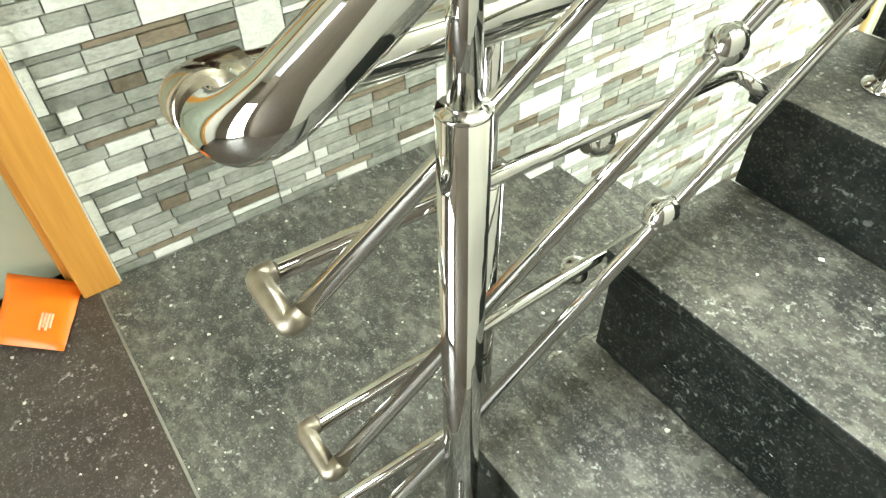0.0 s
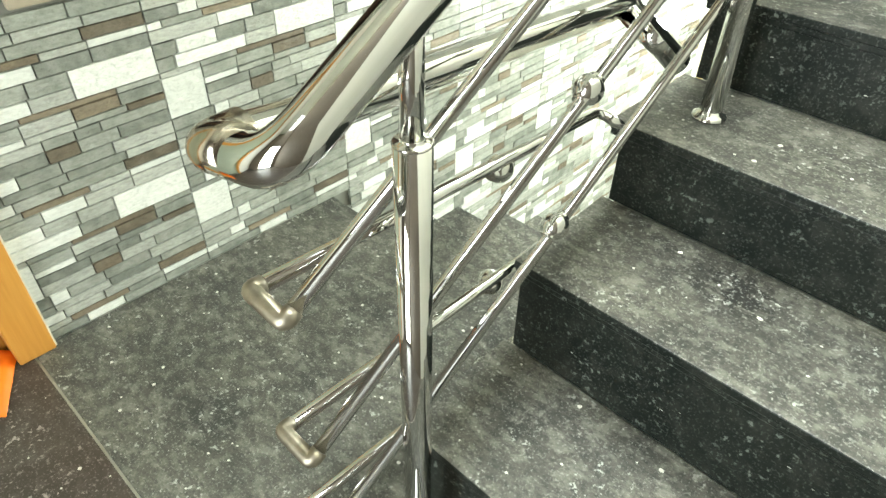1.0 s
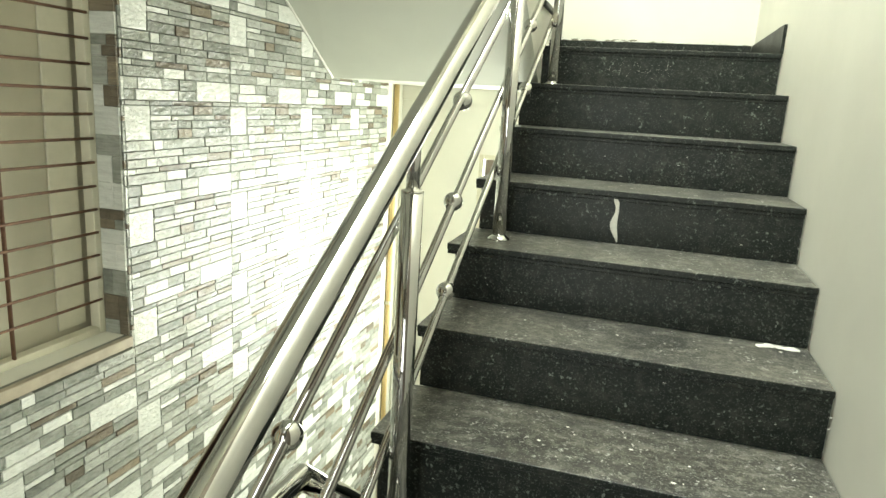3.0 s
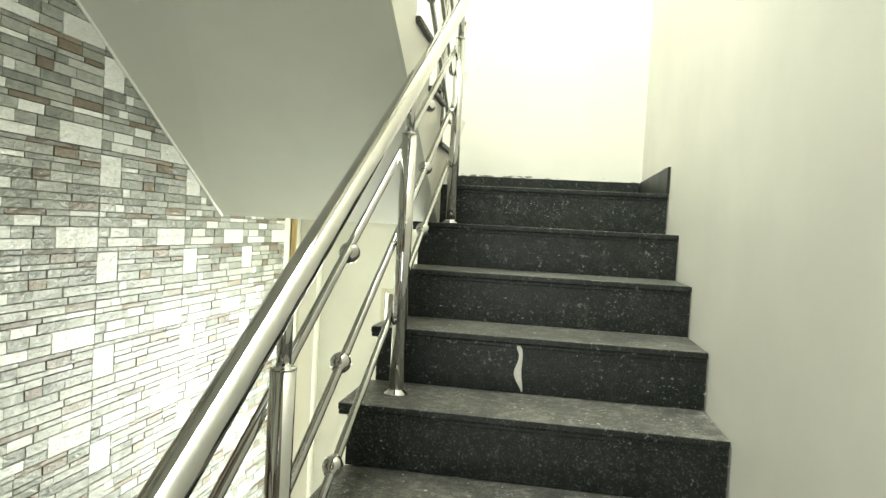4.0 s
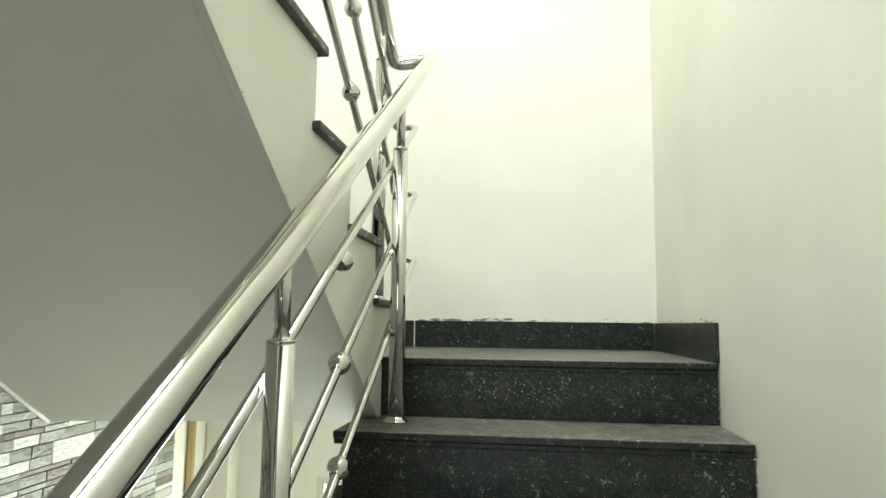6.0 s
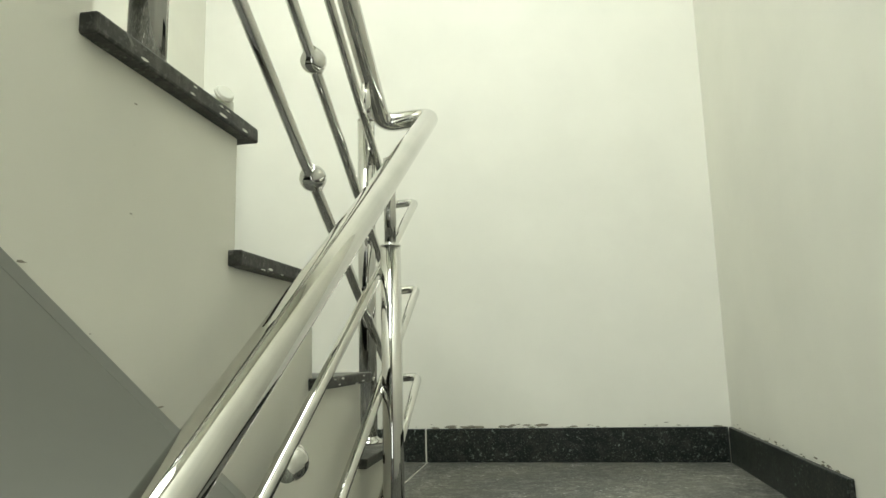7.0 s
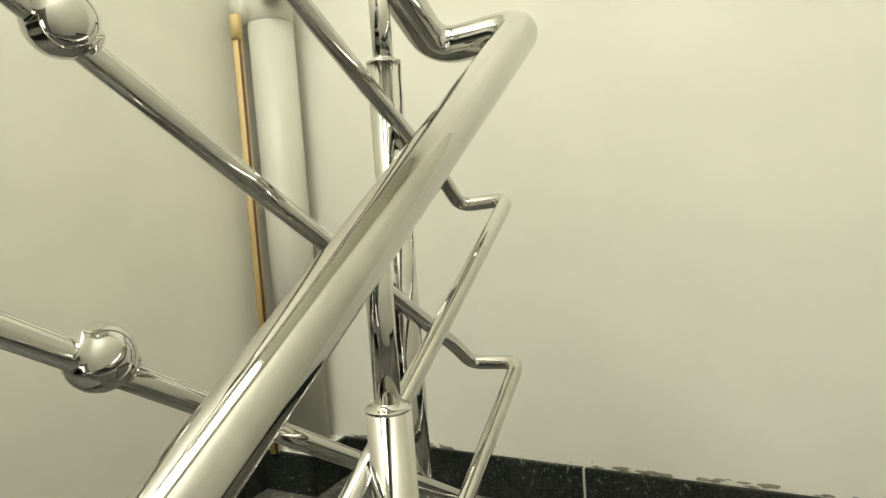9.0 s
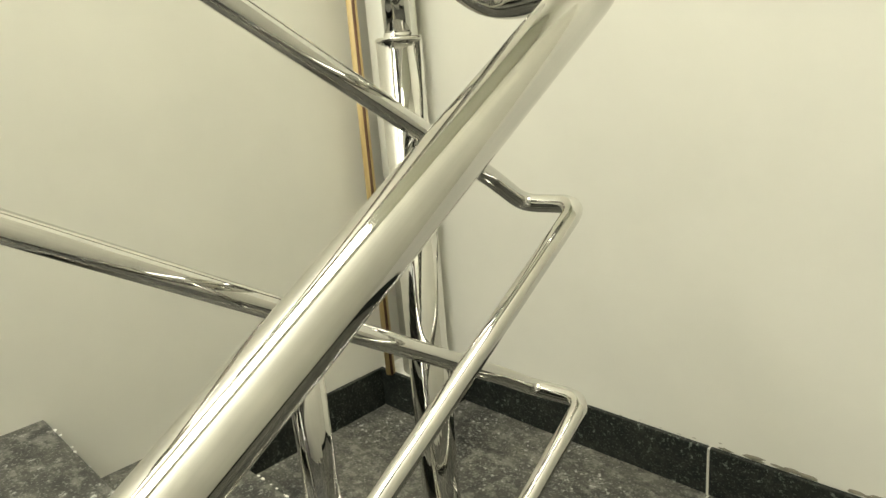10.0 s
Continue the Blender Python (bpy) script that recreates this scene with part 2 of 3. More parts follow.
def tube(points, radius, sides=16, bm=None, caps=True):
    bm = bm or bmesh.new()
    pts = [Vector(p) for p in points]
    rings = []
    side = None
    for i, p in enumerate(pts):
        d = (pts[min(i + 1, len(pts) - 1)] - pts[max(i - 1, 0)]).normalized()
        if side is None:
            side = d.orthogonal().normalized()
        side = (side - d * side.dot(d)).normalized()
        up = d.cross(side)
        rings.append([bm.verts.new(p + (side * math.cos(a) + up * math.sin(a)) * radius)
                      for a in (2 * math.pi * k / sides for k in range(sides))])
    for r0, r1 in zip(rings, rings[1:]):
        for k in range(sides):
            f = bm.faces.new((r0[k], r0[(k + 1) % sides], r1[(k + 1) % sides], r1[k]))
            f.smooth = True
    if caps:
        bm.faces.new(rings[0][::-1])
        bm.faces.new(rings[-1])
    return bm


def lathe(profile, x, y, z, sides=20, bm=None, tilt=None):
    """Turns (radius, height) pairs about a vertical axis, or about the way tilt."""
    bm = bm or bmesh.new()
    turn = Vector((0, 0, 1)).rotation_difference(Vector(tilt)).to_matrix() if tilt else Matrix.Identity(3)
    rings = []
    for r, h in profile:
        rings.append([bm.verts.new(Vector((x, y, z)) + turn @ Vector((r * math.cos(a), r * math.sin(a), h)))
                      for a in (2 * math.pi * k / sides for k in range(sides))])
    for r0, r1 in zip(rings, rings[1:]):
        for k in range(sides):
            f = bm.faces.new((r0[k], r0[(k + 1) % sides], r1[(k + 1) % sides], r1[k]))
            f.smooth = True
    bm.faces.new(rings[0][::-1])
    bm.faces.new(rings[-1])
    return bm


# ---- the shell ----
def wall_with_holes(name, axis, at, thick, u0, u1, z0, z1, holes, mat):
    """A wall slab across x or y with rectangular openings, built of butted blocks."""
    bm = bmesh.new()
    us = sorted({u0, u1, *(h[0] for h in holes), *(h[1] for h in holes)})
    zs = sorted({z0, z1, *(h[2] for h in holes), *(h[3] for h in holes)})
    for ua, ub in zip(us, us[1:]):
        for za, zb in zip(zs, zs[1:]):
            cu, cz = (ua + ub) / 2, (za + zb) / 2
            if any(h[0] < cu < h[1] and h[2] < cz < h[3] for h in holes):
                continue
            if axis == "x":
                box(min(at, at + thick), max(at, at + thick), ua, ub, za, zb, 0, bm)
            else:
                box(ua, ub, min(at, at + thick), max(at, at + thick), za, zb, 0, bm)
    bmesh.ops.remove_doubles(bm, verts=bm.verts[:], dist=1e-5)
    seen = {}
    for f in bm.faces:
        seen.setdefault(tuple(round(c, 4) for c in f.calc_center_median()), []).append(f)
    bmesh.ops.delete(bm, geom=[f for fs in seen.values() if len(fs) > 1 for f in fs], context="FACES_ONLY")
    return part(name, bm, mat)


WIN = (-0.25, 1.018, 0.716, 2.0)        # barred window in the tiled wall: y, y, z, z
DOOR = (-1.45, -0.438, FLOOR, 2.02)     # wooden door in the same wall
TILE_END = 3.08
LOW = -1.84
wall_left = tagged(wall_with_holes("wall_left", "x", PLASTER_L, -0.2, WALL_BACK, WALL_END + 0.2, LOW, CEILING,
                                   [WIN, DOOR], PAINT),
                   "cream painted wall clad below in glossy stone-look tiles", "wall", kind="structure")
bm = bmesh.new()
for k in range(36):
    y0, y1 = DOOR[1] + (TILE_END - DOOR[1]) * k / 36, DOOR[1] + (TILE_END - DOOR[1]) * (k + 1) / 36
    top = soffit((y0 + y1) / 2) + 0.08
    mid_y = (y0 + y1) / 2
    if WIN[0] < mid_y < WIN[1]:
        box(PLASTER_L, WALL_L - 0.012, y0, min(y1, WIN[1]) if y1 < WIN[1] + 0.06 else y1, LOW, WIN[2], 0, bm)
        box(PLASTER_L, WALL_L - 0.012, y0, min(y1, WIN[1]) if y1 < WIN[1] + 0.06 else y1, WIN[3], top, 0, bm)
    else:
        box(PLASTER_L, WALL_L - 0.012, max(y0, WIN[1]) if y0 > WIN[1] - 0.06 else y0, y1, LOW, top, 0, bm)
tile_bed = part("tile_bed", bm, GROUT, wall_left)
HALL = -0.45                   # behind this the unseen right wall is coloured dark for the steel's reflections
wall_hall = tagged(wall_with_holes("wall_hall", "x", WALL_R, 0.2, WALL_BACK, HALL, LOW, CEILING, [], REFLECTED_DARK),
                   "unseen rear part of the right wall, coloured dark for steel reflections", "wall", kind="structure")
wall_right = tagged(wall_with_holes("wall_right", "x", WALL_R, 0.2, HALL, WALL_END + 0.2, LOW, CEILING, [], PAINT),
                    "smooth off-white painted wall beside the stairs", "wall", kind="structure")
LOWWIN = (-0.44, 0.76, -0.28, 1.17)
wall_end = tagged(wall_with_holes("wall_end", "y", WALL_END, 0.2, PLASTER_L, WALL_R, LOW, CEILING, [LOWWIN], PAINT),
                  "off-white painted end wall over the half landing", "wall", kind="structure")
# unseen wall, dark to dim reflections; both openings are made for fill lamps
wall_back = tagged(wall_with_holes("wall_back", "y", WALL_BACK, -0.2, PLASTER_L, WALL_R, LOW, CEILING,
                                   [(-0.15, 0.75, FLOOR, 2.1), (-0.6, 0.8, 3.72, 4.92)], REFLECTED_DARK),
                   "unseen back wall, coloured dark for steel reflections, with added lamp openings", "wall", kind="structure")
bm = bmesh.new()
# unseen ceiling, with a gap made for the added fill lamp
box(PLASTER_L - 0.2, -0.62, WALL_BACK - 0.2, WALL_END + 0.2, CEILING, CEILING + 0.15, 0, bm)
box(0.55, WALL_R + 0.2, WALL_BACK - 0.2, WALL_END + 0.2, CEILING, CEILING + 0.15, 0, bm)
box(-0.62, 0.55, WALL_BACK - 0.2, -0.43, CEILING, CEILING + 0.15, 0, bm)
box(-0.62, 0.55, 2.07, WALL_END + 0.2, CEILING, CEILING + 0.15, 0, bm)
ceiling = tagged(part("ceiling", bm, PAINT_SHADED),
                 "plain unseen ceiling of the stairwell, left open for an added fill lamp", "ceiling", kind="structure")

# lower hall floor, of granite slabs with pale cement joints
floor = tagged(part("floor", box(PLASTER_L, WALL_R, WALL_BACK, 0.44, FLOOR - 0.15, FLOOR - 0.006), JOINT),
               "dusty black granite slab floor with pale joints", "floor", kind="structure")
SPLIT = -0.488
part("slab", box(WALL_L, 0.06, SPLIT + 0.003, 0.445, FLOOR - 0.02, FLOOR, 0.002), GRANITE_FLOOR, floor)
part("slab", box(0.063, WALL_R, SPLIT + 0.003, -0.06, FLOOR - 0.02, FLOOR, 0.002), GRANITE_FLOOR, floor)
for x0, x1 in ((WALL_L - 0.15, 0.06), (0.063, WALL_R)):
    for k in range(3):
        part("slab", box(x0, x1, SPLIT - 0.003 - 0.7 * (k + 1) + 0.006, SPLIT - 0.003 - 0.7 * k, FLOOR - 0.02, FLOOR, 0.002), GRANITE_DARK, floor)

# lower landing under the stairs
lower_landing = tagged(part("lower_landing", box(PLASTER_L, WALL_R, 2.8, WALL_END, LOW - 0.15, LOW), GRANITE_TOP),
                       "pale dusty granite landing at the foot of the lower stairs", "landing", kind="structure")


# ---- stairs ----
def tread_mesh(x0, x1, y_front, y_back, z, thick=0.02, lip=0.014, sign=1):
    """A granite tread: a slab with a doubled front strip under a rounded edge."""
    bm = box(x0, x1, min(y_front, y_back), max(y_front, y_back), z - thick, z, 0.003)
    if lip:
        box(x0 + 0.001, x1 - 0.001, min(y_front + sign * 0.004, y_front + sign * 0.035), max(y_front + sign * 0.004, y_front + sign * 0.035), z - thick - lip, z - thick + 0.001, 0.003, bm)
    bmesh.ops.recalc_face_normals(bm, faces=bm.faces[:])
    for f in bm.faces:
        f.material_index = 0 if f.normal.z > 0.8 else 1
    return bm


OVER = 0.006
stairs = thing("lower_staircase", "granite stair flight with black risers and dusty treads", "stairs", (0.5, nose(1), FLOOR))
outline = [(nose(1) + OVER, FLOOR - 0.1)]
for i in range(1, 11):
    ztop = tread_z(i) - 0.022
    outline += [(nose(i) + OVER + 0.014, outline[-1][1] if i > 1 else FLOOR - 0.1), (nose(i) + OVER + 0.014, ztop)]
outline += [(nose(10) + OVER + 0.25, LANDING - 0.022), (nose(10) + OVER + 0.25, LANDING - 0.20), (nose(2), -0.10)]
clean = [p for k, p in enumerate(outline) if k == 0 or (abs(p[0] - outline[k - 1][0]) + abs(p[1] - outline[k - 1][1])) > 1e-4]
part("stair_body", prism(clean, 0.028, WALL_R), PAINT, stairs, "white plastered flight body")
for i in range(1, 11):
    low = tread_z(i - 1) if i > 1 else FLOOR
    part("riser", box(0.016, WALL_R - 0.004, nose(i) + OVER, nose(i) + OVER + 0.013, low, tread_z(i) - 0.02, 0.001), GRANITE_RISER, stairs, "black speckled granite riser")
    if i < 10:
        part("tread", tread_mesh(-0.005 + 0.006 * (i % 3 - 1), WALL_R - 0.003, nose(i), nose(i + 1) + OVER, tread_z(i)), [GRANITE_TOP, GRANITE_RISER], stairs, "dusty grey granite tread with a bare black edge")

# the first flight down, left of the railing
down = thing("downward_staircase", "pale sunlit granite steps going down beside the tiled wall", "stairs", (-0.45, 0.44, LOW))
outline = [(0.44, FLOOR - 0.03)]
for i in range(1, 10):
    y = 0.44 + GOING * (i - 1)
    outline += [(y, FLOOR - RISE * i - 0.021), (y + GOING, FLOOR - RISE * i - 0.021)]
outline += [(outline[-1][0], LOW - 0.1), (1.0, LOW - 0.1), (0.2, FLOOR - 0.5), (0.2, FLOOR - 0.03)]
part("stair_body", prism(outline, WALL_L - 0.012, -0.02), PAINT, down)
for i in range(1, 10):
    y = 0.44 + GOING * (i - 1)
    part("tread", tread_mesh(WALL_L, -0.012, y + GOING + 0.03, y + 0.001, FLOOR - RISE * i, sign=-1), [GRANITE_TOP, GRANITE_RISER], down)
    part("riser", box(WALL_L, -0.02, y - 0.012, y, FLOOR - RISE * i, FLOOR - RISE * (i - 1) - 0.021, 0.001), GRANITE_RISER, down)

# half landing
landing = tagged(part("half_landing", box(PLASTER_L, WALL_R, 2.66, WALL_END, 1.56, LANDING - 0.021), PAINT_SHADED),
                 "half landing slab, plastered below and paved in granite", "landing", kind="structure")
part("beam", box(PLASTER_L, WALL_R, WALL_END - 0.11, WALL_END, 1.475, 1.56), PAINT, landing)
part("slab", tread_mesh(-0.008, WALL_R - 0.003, nose(10), WALL_END - 0.003, LANDING), [GRANITE_TOP, GRANITE_RISER], landing)
part("slab", box(PLASTER_L, -0.012, 2.70, WALL_END - 0.003, LANDING - 0.02, LANDING, 0.003), GRANITE_TOP, landing)
part("joint", box(-0.012, -0.008, 2.70, WALL_END - 0.003, LANDING - 0.02, LANDING - 0.002), JOINT, landing)

# skirting of black granite
skirting = thing("skirting", "black granite skirting with pale cement joints", "skirting", (0, WALL_END, LANDING), kind="structure")
SK = 0.116
CH_X, CH_Y = -0.748, 3.318        # the boxed foot of the drain pipe
for x0, x1 in ((CH_X + 0.014, -0.014), (-0.010, WALL_R - 0.014)):
    part("strip", box(x0, x1, WALL_END - 0.013, WALL_END, LANDING, LANDING + SK, 0.002), GRANITE_RISER, skirting)
part("strip", box(WALL_R - 0.013, WALL_R, nose(10), WALL_END - 0.014, LANDING, LANDING + SK, 0.002), GRANITE_RISER, skirting)
part("strip", box(PLASTER_L, PLASTER_L + 0.013, 2.72, CH_Y - 0.014, LANDING, LANDING + SK, 0.002), GRANITE_RISER, skirting)
part("strip", box(PLASTER_L, CH_X, CH_Y - 0.013, CH_Y, LANDING, LANDING + SK, 0.002), GRANITE_RISER, skirting)
part("strip", box(CH_X, CH_X + 0.013, CH_Y - 0.013, WALL_END, LANDING, LANDING + SK + 0.001, 0.002), GRANITE_RISER, skirting)
part("mortar_bed", box(PLASTER_L, CH_X, CH_Y, WALL_END, LANDING, LANDING + SK - 0.004), PUTTY, skirting)
part("joint", box(-0.0145, -0.0095, WALL_END - 0.0145, WALL_END, LANDING, LANDING + SK - 0.001), JOINT, skirting)

# upper flight, rising back over the way down
EDGE2, G2 = 0.066, 0.289


def nose2(k):
    """The nosing of tread k of the upper flight, counted from the half landing."""
    return 2.748 - G2 * (k - 1)


upper = thing("upper_staircase", "white plastered stair flight with black granite treads", "stairs", (-0.4, 2.6, LANDING))
outline = [(nose2(1) - 0.05, LANDING - 0.05)]
N2 = 10
for k in range(1, N2 + 1):
    outline += [(nose2(k) - 0.05, LANDING + RISE * k - 0.02), (nose2(k + 1) - 0.05, LANDING + RISE * k - 0.02)]
yt = nose2(N2 + 1) - 0.05
outline += [(yt, soffit(yt)), (2.526, 1.5601), (nose2(1) - 0.05, 1.5601)]
wall_side = outline[:-3] + [(yt, soffit_wall(yt)), (SOFFIT_WALL, 1.5571), (nose2(1) - 0.05, 1.5571)]
part("stair_body", prism(wall_side, PLASTER_L, EDGE2 - 0.034, far=outline), PAINT_SHADED, upper, "white plastered flight body")
bead = [(WALL_L + 0.001, yt + (SOFFIT_WALL - yt) * k / 24, soffit_wall(yt + (SOFFIT_WALL - yt) * k / 24) - 0.002 + 0.0012 * math.sin(k * 2.1)) for k in range(25)]
part("putty_bead", tube(bead, 0.0055, 8), PUTTY, upper, "white putty bead between soffit and tiles")
cover = [(nose2(1) - 0.036, LANDING)]
for k in range(1, N2 + 1):
    cover += [(nose2(k) - 0.028, LANDING + RISE * k - 0.0215), (nose2(k + 1) - 0.028, LANDING + RISE * k - 0.0215)]
cover += [(yt, soffit(yt)), (2.526, 1.5602), (nose2(1) - 0.036, 1.5602)]
bm = prism(cover, EDGE2 - 0.0335, EDGE2 - 0.018)
# downward faces take the darker, shade-coloured copy of the paint
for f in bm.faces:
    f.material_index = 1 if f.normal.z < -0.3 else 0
part("side_plaster", bm, [PAINT, PAINT_SHADED], upper, "white plastered side of the flight")
for k in range(1, N2 + 1):
    part("tread", tread_mesh(PLASTER_L, EDGE2, nose2(k), nose2(k + 1) - 0.045, LANDING + RISE * k, 0.021, 0.0, -1), [GRANITE_TOP, GRANITE_WORN], upper, "black granite tread")
    part("riser", box(PLASTER_L, EDGE2 - 0.034, nose2(k) - 0.05, nose2(k) - 0.037, LANDING + RISE * (k - 1), LANDING + RISE * k - 0.021), GRANITE_RISER, upper)
# upper hall floor slab, out of sight
tagged(part("upper_floor", box(PLASTER_L, EDGE2 - 0.02, WALL_BACK, yt - 0.002, 3.3, 3.5), PAINT_SHADED), "upper hall floor slab over the entrance", "floor", kind="structure")


# ---- railings ----
def post(parent, x, y, z, collar, top):
    part("post", tube([(x, y, z + 0.004), (x, y, z + collar)], 0.0222, 28), STEEL, parent)
    part("post_top", tube([(x, y, z + collar - 0.002), (x, y, top)], 0.0132, 22), STEEL, parent)
    part("collar", lathe([(0.0222, 0.003), (0.0228, 0.0035), (0.0228, 0.0052), (0.0215, 0.0068), (0.0142, 0.0072), (0.0142, 0.010), (0.0136, 0.011)], x, y, z + collar - 0.004, 24), STEEL, parent)
    part("foot_flange", lathe([(0.036, 0.0), (0.037, 0.003), (0.030, 0.008), (0.023, 0.013), (0.0215, 0.019)], x, y, z, 24), STEEL, parent, "small domed steel foot flange")


def ball(parent, p, way):
    prof = [(0.0126, -0.026), (0.0145, -0.0235)]
    prof += [(0.0255 * math.sin(a), -0.0255 * math.cos(a)) for a in (math.pi * (0.19 + 0.62 * k / 10) for k in range(11))]
    prof += [(0.0145, 0.0235), (0.0126, 0.026)]
    part("knob", lathe(prof, *p, 20, tilt=way), STEEL, parent, "round steel knob on the rail")


SLOPE = 0.63
LOOP_Y, TOP_Y = -0.328, 2.815


def hand_z(y):
    return 1.051 + 0.623 * y


def rail_z(k, y):
    return (0.805, 0.537, 0.315)[k] + (0.607, 0.630, 0.6255)[k] * y + (0.045 * max(0.0, y - 1.95) if k == 0 else 0)


def rail_x(y):
    """The railing runs slightly out of line with the flight."""
    return 0.067 + 0.0105 * y


def hand_x(y):
    return 0.1285 + 0.0080 * y


def post_x(y):
    return 0.121 - 0.001 * y


railing = thing("stair_railing", "polished stainless steel stair railing with three round rails", "railing", (0.12, nose(0), 0))
# handrail: guard end, loop at the foot, up the flight, turn at the landing, up the next flight
hand = [(0.035, 0.63, 0.605), (GUARD_X, 0.49, 0.742), (GUARD_X, -0.2, 0.775), (GUARD_X + 0.02, LOOP_Y - 0.005, 0.80), (hand_x(LOOP_Y), LOOP_Y - 0.01, hand_z(LOOP_Y) - 0.005),
        (hand_x(TOP_Y), TOP_Y - 0.03, hand_z(TOP_Y - 0.03)), (HAND2_X, TOP_Y - 0.03, hand_z(TOP_Y - 0.03) - 0.01),
        (HAND2_X, -0.1, hand_z(TOP_Y - 0.03) + 0.64 * (TOP_Y + 0.07))]
part("handrail", tube(rounded(hand, 0.045, 8, sharp=hand[1:2]), 0.0260, 32), STEEL, railing, "thick polished steel handrail")
# sleeve over the handrail's end that carries the painted brown reflection
foot_end = [(GUARD_X + 0.012, LOOP_Y + 0.04, 0.797), (GUARD_X + 0.02, LOOP_Y - 0.005, 0.80), (0.062, LOOP_Y - 0.0078, 0.5 * (0.80 + hand_z(LOOP_Y) - 0.005) + 0.006)]
part("end_elbow", tube(rounded(foot_end, 0.045, 8), 0.0264, 32), ELBOW_REFLECTION, railing, "steel end elbow with a brown reflection put into its colour")
GUARD_Z = (0.535, 0.275, 0.02)
for k in range(3):
    zt = rail_z(k, TOP_Y)
    ze, xe = rail_z(k, LOOP_Y), rail_x(LOOP_Y) + 0.004
    part("rail", tube(rounded([(xe, LOOP_Y, ze), (rail_x(TOP_Y), TOP_Y, zt), (RAIL2_X - 0.005, TOP_Y, zt - 0.005), (RAIL2_X, TOP_Y - 0.06, zt + 0.036),
                               (RAIL2_X, -0.1, zt + 0.006 + 0.635 * (TOP_Y + 0.1))], 0.022, 5), 0.0108, 16), STEEL, railing)
    part("rail", tube(rounded([(0.004, LOOP_Y, ze + 0.004), (GUARD_X, 0.47, GUARD_Z[k]), (GUARD_X + 0.05, 0.485, GUARD_Z[k] - 0.02)], 0.022, 5), 0.0108, 16), STEEL, railing)
    part("elbow", tube(rounded([(0.002, LOOP_Y + 0.016, ze + 0.003), (0.002, LOOP_Y - 0.002, ze + 0.004), (xe + 0.002, LOOP_Y - 0.002, ze - 0.001),
                                (xe + 0.001, LOOP_Y + 0.014, ze + 0.008)], 0.007, 3), 0.0124, 16), DULL_STEEL, railing, "dull welded end elbow")
    for y in ((0.262, 0.246, 0.212)[k], (1.116, 1.09, 1.07)[k], (1.954, 1.951, 1.964)[k]):
        ball(railing, (rail_x(y), y, rail_z(k, y)), (0, 1, SLOPE))
    ball(railing, (GUARD_X, 0.17, GUARD_Z[k] + 0.004), (0, 1, 0))
    for y in (2.207, 1.29, 0.43):
        ball(railing, (RAIL2_X, y, zt + 0.006 + 0.635 * (TOP_Y - y)), (0, -1, 0.635))
for i, y, collar in ((0, -0.176, 0.885), (3, 0.643, 0.787), (6, 1.520, 0.775), (9, 2.428, 0.792)):
    post(railing, post_x(y), y, tread_z(i) if i else FLOOR, collar, hand_z(y))
post(railing, GUARD_X - 0.03, 0.0, FLOOR, 0.62, 0.765)
for k, y in ((1, 2.655), (4, 1.715), (7, 0.86)):
    z = LANDING + RISE * k
    post(railing, POST2_X, y, z, 0.815, hand_z(TOP_Y - 0.03) + 0.64 * (TOP_Y - 0.03 - y))


# ---- tiled wall ----
def tile_pattern():
    """Stones of one wall tile as (y0, z0, y1, z1, tone), on a grid of 0.45 x 0.30."""
    stones = [(0.0, 0.0, 0.092, 0.098, "w"), (0.285, 0.112, 0.45, 0.175, "w")]
    for z0, z1, start, cuts in (
            (0.000, 0.030, 0.092, ((0.20, "g"), (0.26, "b"), (0.34, "g"), (0.45, "g"))),
            (0.030, 0.054, 0.092, ((0.20, "g"), (0.26, "g"), (0.31, "g"), (0.45, "g"))),
            (0.054, 0.070, 0.092, ((0.175, "w"), (0.27, "g"), (0.37, "g"), (0.45, "b"))),
            (0.070, 0.098, 0.092, ((0.175, "g"), (0.27, "g"), (0.36, "b"), (0.45, "g"))),
            (0.098, 0.112, 0.0, ((0.09, "g"), (0.18, "g"), (0.36, "b"), (0.45, "g"))),
            (0.112, 0.142, 0.0, ((0.04, "g"), (0.205, "w"), (0.285, "g"))),
            (0.142, 0.175, 0.0, ((0.05, "g"), (0.14, "w"), (0.21, "g"), (0.285, "g"))),
            (0.175, 0.205, 0.0, ((0.15, "g"), (0.235, "w"), (0.335, "g"), (0.45, "g"))),
            (0.205, 0.222, 0.0, ((0.03, "w"), (0.12, "g"), (0.25, "b"), (0.335, "g"), (0.45, "w"))),
            (0.222, 0.248, 0.0, ((0.07, "g"), (0.112, "w"), (0.20, "g"), (0.33, "g"), (0.45, "b"))),
            (0.248, 0.270, 0.0, ((0.10, "g"), (0.22, "g"), (0.34, "g"), (0.45, "g"))),
            (0.270, 0.300, 0.0, ((0.10, "g"), (0.136, "w"), (0.215, "g"), (0.32, "g"), (0.45, "g")))):
        y = start
        for end, tone in cuts:
            stones.append((y, z0, end, z1, tone))
            y = end
    return stones


TONES = {"w": STONE_WHITE, "g": STONE_GREY, "b": STONE_BROWN}
SHEET = tile_pattern()
SHEET_Y, SHEET_Z, SHEET_W, SHEET_H = 0.0, -0.281, 0.515, 0.318


